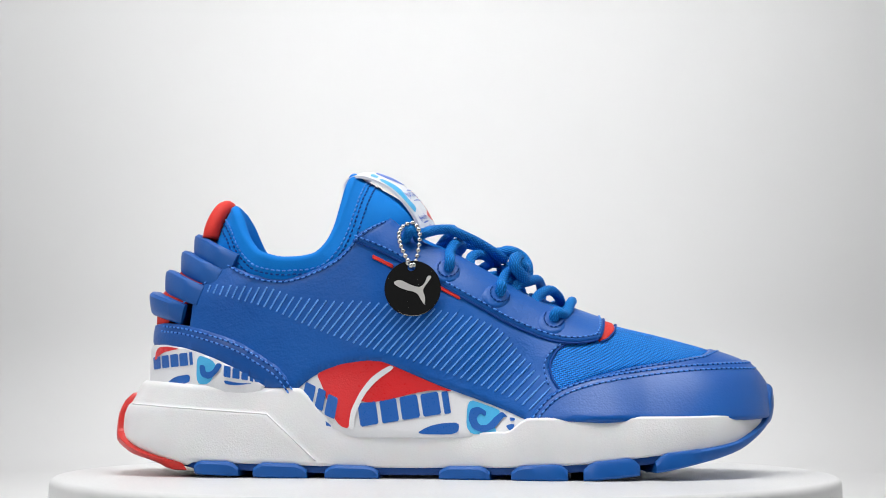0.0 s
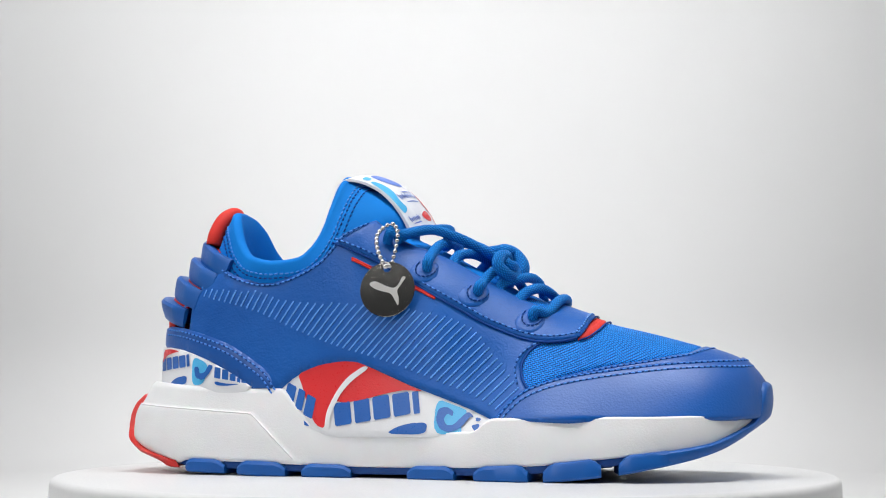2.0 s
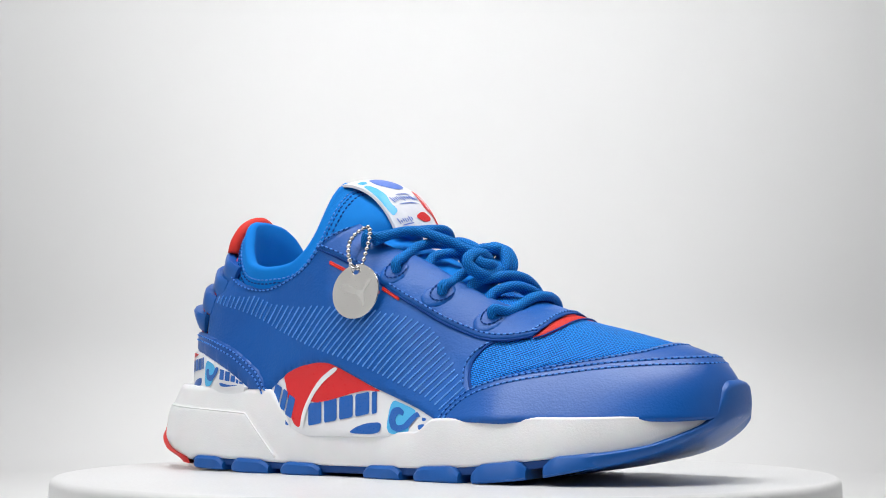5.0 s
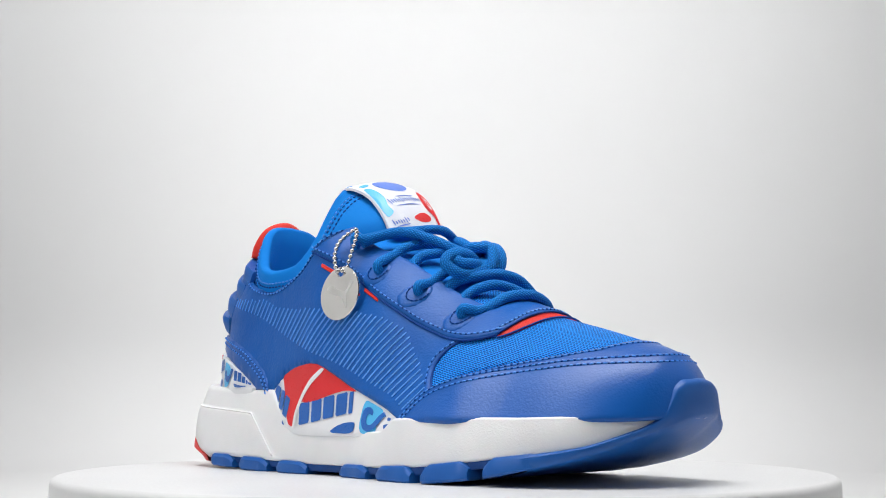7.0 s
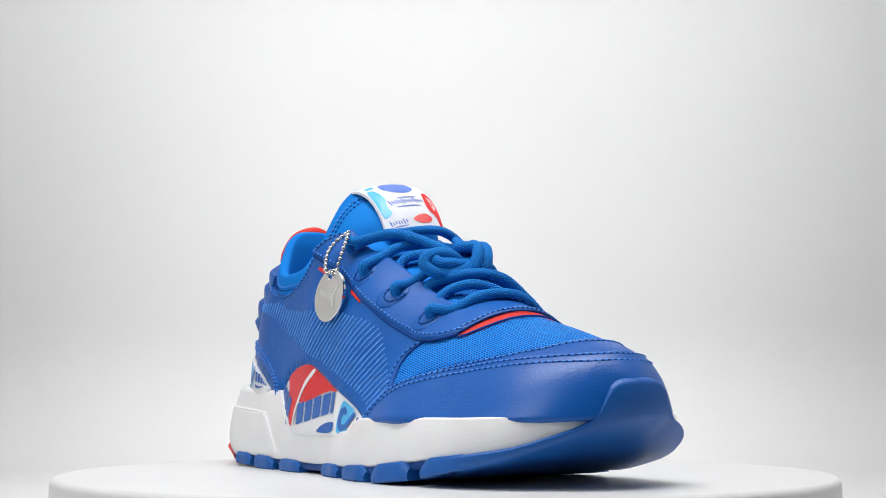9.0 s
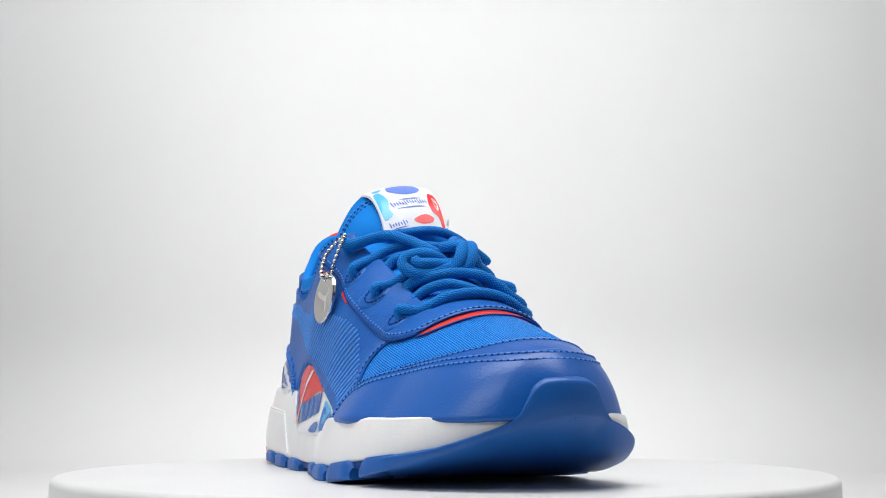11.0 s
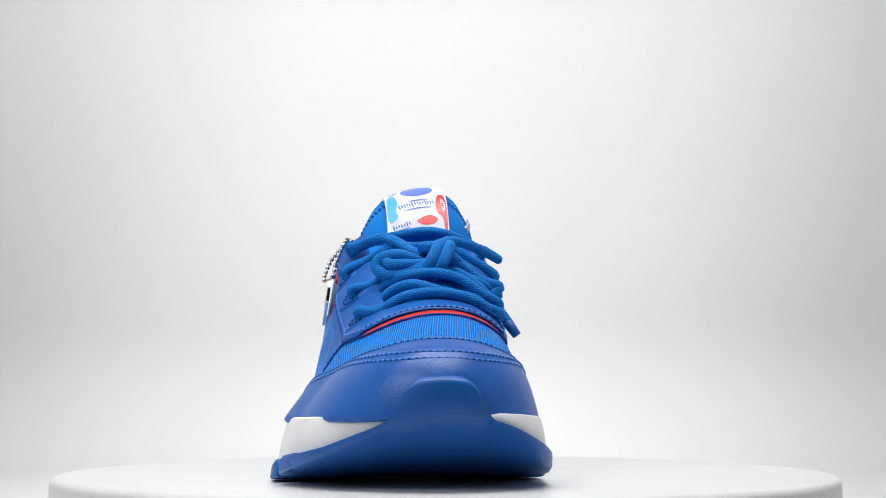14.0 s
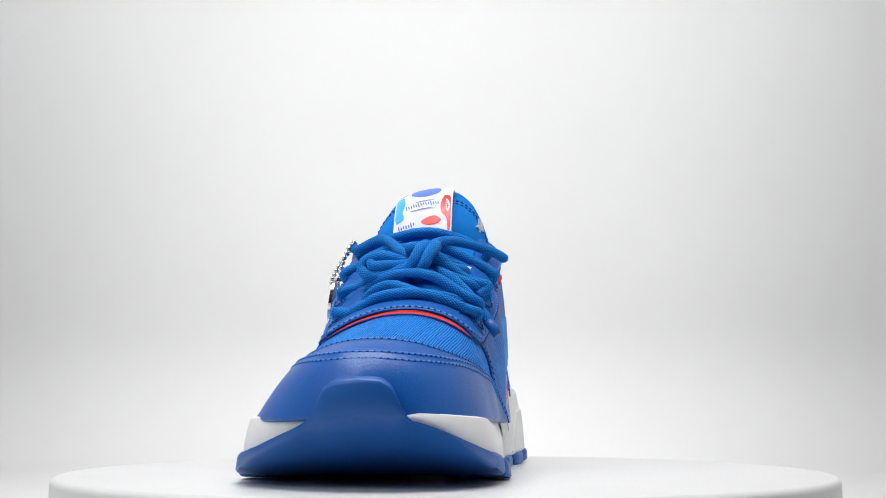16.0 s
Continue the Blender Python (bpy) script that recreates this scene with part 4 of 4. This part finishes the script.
    # small loops of leather round the eyelets
    for i in range(1, 4):
        for side in (-1, 1):
            p, n = eye[i, side]
            arc = []
            for t in np.linspace(0, 2 * math.pi, 14):
                q, nn = on_side(p[0] + 4.6 * math.cos(t) - 1.0, p[2] + 4.2 * math.sin(t) - 2.2, side, 3.35)
                arc.append((q[0], nn[0]))
            stitches("eyelet_seam", [q for q, _ in arc[5:]], np.array([m for _, m in arc[5:]]), NAVY_THREAD_SHADE, SHOE, 2.1, 1.5, 0.34)


laces()


# ---- seams ----
def shift(line, dx, dz):
    return [(x + dx, z + dz) for x, z in line]


def seams():
    seam("guard_seam", shift(GUARD[:-1], 0.9, -1.4), 2.05, THREAD_DARK, SHOE, over=140.0)
    seam("guard_seam", shift(GUARD[:-1], 1.8, -3.4), 2.05, THREAD_DARK, SHOE, over=142.2)
    seam("strip_seam", shift(MESH_LOW[1:-1], 1.2, -1.3), 1.15, THREAD_DARK, SHOE, over=126.2)
    for side in (-1, 1):
        edge = resample(spline(EYE_LOW, 80), 1.2)
        # thin navy line drawn as the shadow gap below the lace panel
        tube("panel_edge_shade", on_side(edge[:, 0], edge[:, 1] - 0.25, side, 1.35)[0], 0.55, NAVY_THREAD_SHADE, SHOE, sides=6)
    seam("lace_panel_seam", shift(EYE_LOW, 0.6, 1.6), 2.45, THREAD_DARK, SHOE)
    seam("lace_panel_seam", [(-38.5, 105.2), (-33, 109.5), (-27, 113.2)], 2.45, THREAD_DARK, SHOE)
    seam("lace_panel_seam", [(66.8, 60.6), (69, 63.6), (69.9, 65.2)], 2.45, THREAD, SHOE, over=71.6)
    seam("mesh_edge_seam", [(55, 59), (48.5, 55.5), (44, 51), (42.6, 46), (43.8, 40.5), (45, 37.5)], 1.05, THREAD_DARK, SHOE)
    for side in (-1, 1):
        rim = resample(spline([(58, 60.2), (50.5, 56), (46.6, 51.2), (45.2, 46.5), (46.4, 41.2), (49, 37)], 60), 1.2)
        # dark tube standing in for the shadow where leather overlaps mesh
        tube("mesh_edge_shade", on_side(rim[:, 0], rim[:, 1], side, 0.45)[0], 0.6, NAVY_THREAD_SHADE, SHOE, sides=6)
    seam("collar_edge_seam", shift(COLLAR, 0.3, -1.6), 1.05, THREAD_DARK, SHOE)
    seam("counter_seam", shift(COUNTER[1:], -0.4, -1.6), 2.05, THREAD_DARK, SHOE)
    seam("counter_seam", shift(COUNTER[1:], -1.4, -3.8), 2.05, THREAD_DARK, SHOE)
    seam("rear_seam", [(-126, 71), (-113, 82), (-100, 93)], 1.05, THREAD_DARK, SHOE)
    # the sweeping form stitch: slanting rows across the side
    top = curve((-106, 85.5), (-81, 83.5), (-58, 77.6), (-33, 76), (-8, 73.4), (10, 70), (20, 66), (27, 60.5), (33, 53), (38.5, 46.5), (45, 39), (52, 31))
    low = curve((-108, 81.5), (-81, 74.3), (-58, 64.5), (-38, 57), (-13, 49.4), (12, 40), (28, 33.4), (38, 27))
    lean = curve((-108, 0.35), (-80, 0.55), (-40, 0.85), (0, 0.92), (38, 1.05))
    for side in (-1, 1):
        for x0 in np.linspace(-107, 35.5, 50):
            z0, k = float(low(x0)), float(lean(x0))
            rise = np.linspace(0.5, 40, 200)
            hit = np.nonzero(z0 + rise > top(x0 + rise * k))[0]
            h = rise[hit[0]] if len(hit) else 6.0
            t = np.linspace(0, 1, 16)
            p, m = on_side(x0 + h * k * t, z0 + h * t, side, 1.0)
            stitches("form_stitch", p, m, THREAD, SHOE, 1.15, 1.25, 0.46)
    # the two short red bars beside the lace panel
    for side in (-1, 1):
        for a, b in (((-32.5, 96.2), (-23.5, 91.6)), ((-3.5, 82.6), (6.2, 77.4))):
            t = np.linspace(0, 1, 10)
            for dz in (0.42, -0.42):
                p, m = on_side(a[0] + (b[0] - a[0]) * t, a[1] + (b[1] - a[1]) * t + dz, side, 1.2)
                tube("red_bar", p, 0.5, RED, SHOE, sides=6)


seams()


# ---- print on the side pieces: plain shapes in the print's colours ----
def prints():
    off = 0.12
    for side in (-1, 1):
        # side piece
        decal("print_shape", [(-56.5, 44.6), (-50, 47.4), (-45, 48.9), (-35, 50.3), (-28, 49.9), (-22.8, 48.0), (-13, 43.7), (-3, 39.4), (4, 36.7), (-5, 37.6), (-14, 36.0), (-24, 33.4), (-33, 32.0), (-37, 33.0), (-41, 27.5), (-41.5, 20.8), (-45.5, 22.2), (-49, 27.0), (-51.5, 33.5), (-54, 40.0)], PRINT_RED, SIDE_PRINT, off, side)
        decal("print_shape", [(-41.5, 20.8), (-39.3, 20.4), (-38.8, 27), (-35.0, 35.5), (-29.8, 41.5), (-21.8, 47.2), (-24.4, 48.2), (-32.0, 43.2), (-37.2, 36.3), (-41.0, 28.2)], PRINT_WHITE, SIDE_PRINT, off + 0.25, side)
        bars = (((-36.4, 21.8), 7.8, 9.8), ((-27.0, 23.2), 7.2, 9.8), ((-18.4, 24.6), 7.6, 9.8), ((-9.4, 26.0), 7.6, 9.6), ((-0.4, 27.2), 2.8, 9.4))
        for (x, z), w, h in bars:
            sk = -0.16
            decal("lettering_bar", [(x, z), (x + w, z + w * 0.17), (x + w + sk * h, z + w * 0.17 + h), (x + sk * h, z + h)], PRINT_BLUE, SIDE_PRINT, off, side)
        decal("print_shape", [(-13, 18.8), (-8, 21.8), (-2, 23.4), (6, 23.8), (5.2, 18.6)], PRINT_BLUE, SIDE_PRINT, off, side)
        decal("print_shape", [(8.6, 19.0), (9.4, 33.8), (17, 31.2), (24, 28.6), (20, 25), (21.5, 20), (20, 18.6)], PRINT_CYAN, SIDE_PRINT, off, side)
        decal("print_shape", [(10.5, 29.5), (9.6, 25), (11.5, 21), (16, 19.4), (21, 21.5), (24.6, 26.2), (26.5, 25.8), (24, 28.4), (21, 26.2), (17.6, 22.6), (14.4, 22.6), (13.0, 25.2), (14.6, 27.6), (17.0, 26.2), (17.4, 28.4), (14.0, 30.4)], PRINT_BLUE, SIDE_PRINT, off + 0.2, side)
        decal("print_shape", [(25.0, 22.6), (29.4, 23.4), (27.6, 19.6)], PRINT_BLUE, SIDE_PRINT, off, side)
        decal("print_shape", [(27.0, 26.0), (29.6, 25.4), (29.0, 24.4), (27.2, 24.4)], PRINT_BLUE, SIDE_PRINT, off, side)
        for (x, z), w, h in (((-62.6, 33.6), 4.8, 7.6), ((-56.8, 30.0), 3.6, 8.6), ((-52.4, 27.0), 4.6, 9.0)):
            decal("lettering_bar", [(x, z), (x + w, z - w * 0.45), (x + w + 1.4, z - w * 0.45 + h), (x + 1.6, z + h)], PRINT_BLUE, SIDE_PRINT, off + 0.22, side)
        decal("print_shape", [(-57, 27.0), (-52, 24.6), (-48.5, 21.6), (-52.5, 22.6)], PRINT_BLUE, SIDE_PRINT, off, side)
        # heel piece
        off2 = 3.35
        decal("print_shape", [(-131.5, 50.5), (-130, 57.3), (-124, 57.4), (-117.5, 56.0), (-121, 55.6), (-127, 54.6)], PRINT_RED, HEEL_PRINT, off2, side)
        for x, w in ((-131.4, 4.2), (-126.4, 3.8), (-121.8, 4.0), (-117.2, 4.0), (-112.4, 1.5)):
            z = 47.2 + (x + 131) * 0.07
            decal("lettering_bar", [(x, z), (x + w, z + 0.3), (x + w - 0.8, z + 6.0), (x - 0.8, z + 5.7)], PRINT_BLUE, HEEL_PRINT, off2, side)
        decal("print_shape", [(-124, 40.6), (-119.5, 43.6), (-112, 44.6), (-112.4, 40.2)], PRINT_BLUE, HEEL_PRINT, off2, side)
        decal("print_shape", [(-109, 40.0), (-109.4, 53.4), (-102, 50.6), (-100, 47), (-103, 40)], PRINT_CYAN, HEEL_PRINT, off2, side)
        decal("print_shape", [(-108, 48.5), (-107, 43.5), (-103, 42), (-99.6, 45), (-97.5, 48.6), (-100, 49.4), (-102, 45.6), (-104.8, 45.2), (-105.4, 48.4)], PRINT_BLUE, HEEL_PRINT, off2 + 0.2, side)
        for x, w in ((-97.0, 3.0), (-93.2, 3.2), (-89.2, 3.0), (-85.4, 1.6), (-83.2, 2.6)):
            z = 43.2 - (x + 97) * 0.16
            h = min(5.0, 47.0 - 0.5 * (x + 93) - z)
            decal("lettering_bar", [(x, z), (x + w, z - 0.5), (x + w, z + h - 0.6), (x, z + h)], PRINT_BLUE, HEEL_PRINT, off2, side)
        decal("print_shape", [(-97, 41.8), (-91, 40.4), (-83, 40.2), (-91, 39.4), (-96, 39.8)], PRINT_BLUE, HEEL_PRINT, off2, side)


prints()


# ---- the hanging metal tag on its bead chain ----
def tag():
    root = thing("hang_tag", "round polished metal tag on a ball chain tied to the laces", "tag")
    cx, cy, cz, r, th = TAG
    n = 72
    hole = (-0.6, 9.4, 1.7)
    lean = 0.13
    bm = bmesh.new()
    outer = [bm.verts.new((r * math.cos(2 * math.pi * k / n), r * math.sin(2 * math.pi * k / n), 0)) for k in range(n)]
    inner = [bm.verts.new((hole[0] + hole[2] * math.cos(2 * math.pi * k / 24), hole[1] + hole[2] * math.sin(2 * math.pi * k / 24), 0)) for k in range(24)]
    es = [bm.edges.new((q[i], q[(i + 1) % len(q)])) for q in (outer, inner) for i in range(len(q))]
    bmesh.ops.triangle_fill(bm, edges=es, use_beauty=True)
    ret = bmesh.ops.extrude_face_region(bm, geom=bm.faces[:])
    for v in ret["geom"]:
        if isinstance(v, bmesh.types.BMVert):
            v.co.z -= th
    bmesh.ops.recalc_face_normals(bm, faces=bm.faces)
    rim = [e for e in bm.edges if len(e.link_faces) == 2 and e.calc_face_angle(0) > 1.0]
    bmesh.ops.bevel(bm, geom=rim, offset=0.3, segments=2, affect="EDGES")
    for v in bm.verts:
        v.co = Vector((cx + v.co.x, cy + v.co.z + lean * v.co.y, cz + v.co.y)) * MM
    bmesh.ops.recalc_face_normals(bm, faces=bm.faces)
    me = bpy.data.meshes.new("disc")
    bm.to_mesh(me)
    bm.free()
    me.materials.append(STEEL)
    disc = new("disc", me)
    disc.parent = root
    # a plain leaping streak stands in for the mark
    body = spline([(-8.2, 2.6), (-5.4, 3.6), (-1.0, 1.6), (3.0, 0.6), (5.2, 2.4), (6.6, 5.4), (8.2, 5.2), (6.6, 2.6), (4.6, -0.6), (5.4, -4.0), (5.2, -7.2), (3.8, -5.2), (1.6, -2.0), (-2.6, -0.8), (-6.2, 0.6)], 56, closed=True)
    bm = bmesh.new()
    vs = [bm.verts.new((cx + x, cy - th - 0.08 + lean * z, cz + z)) for x, z in body]
    bmesh.ops.triangle_fill(bm, edges=[bm.edges.new((vs[i], vs[(i + 1) % len(vs)])) for i in range(len(vs))], use_beauty=True)
    bm.normal_update()
    pts, fs = [v.co[:] for v in bm.verts], []
    bm.verts.index_update()
    fs = [[v.index for v in q.verts] for q in bm.faces]
    bm.free()
    mesh_object("mark", pts, fs, ETCHED, disc, "plain grey etched mark", smooth=False)
    # bead chain: down the outer strand, through the hole, up to the lace
    hx, hz = cx + hole[0], cz + hole[1]
    loop = spline([(hx + 1.5, cy + 2.4, hz + 2.2), (hx, cy - 2.0, hz + 0.6), (-18.4, cy - 0.6, 97.5), (-20.3, -54.0, 103.0), (-20.6, -50.5, 107.5), (-18.5, -47.0, 111.0), (-14.5, -46.8, 112.2), (-11.8, -49.5, 108.0), (-11.8, -52.0, 101.5), (-12.8, cy + 2.6, 95.5), (hx + 1.5, cy + 2.6, hz + 2.0)], 200)
    dots = resample(loop, 2.6)
    me = None
    for p in dots:
        if me is None:
            bm = bmesh.new()
            bmesh.ops.create_icosphere(bm, subdivisions=2, radius=1.18 * MM)
            me = bpy.data.meshes.new("bead")
            bm.to_mesh(me)
            bm.free()
            me.polygons.foreach_set("use_smooth", [True] * len(me.polygons))
            me.materials.append(CHROME)
        b = new("bead", me)
        b.parent = root
        b.location = Vector(p) * MM
    tube("chain_wire", loop, 0.35, CHROME, root, sides=6)
    return root


TAG = (-14.4, -56.0, 81.8, 12.4, 1.4)
HANG_TAG = tag()


def motions():
    rows = [(float(t), pose(0, 0, 0, 0, 0, DEGREES_PER_SECOND * t)) for t in range(17)]
    for ob in (TURNTABLE, SHOE, HANG_TAG):
        walk(ob, rows)


motions()
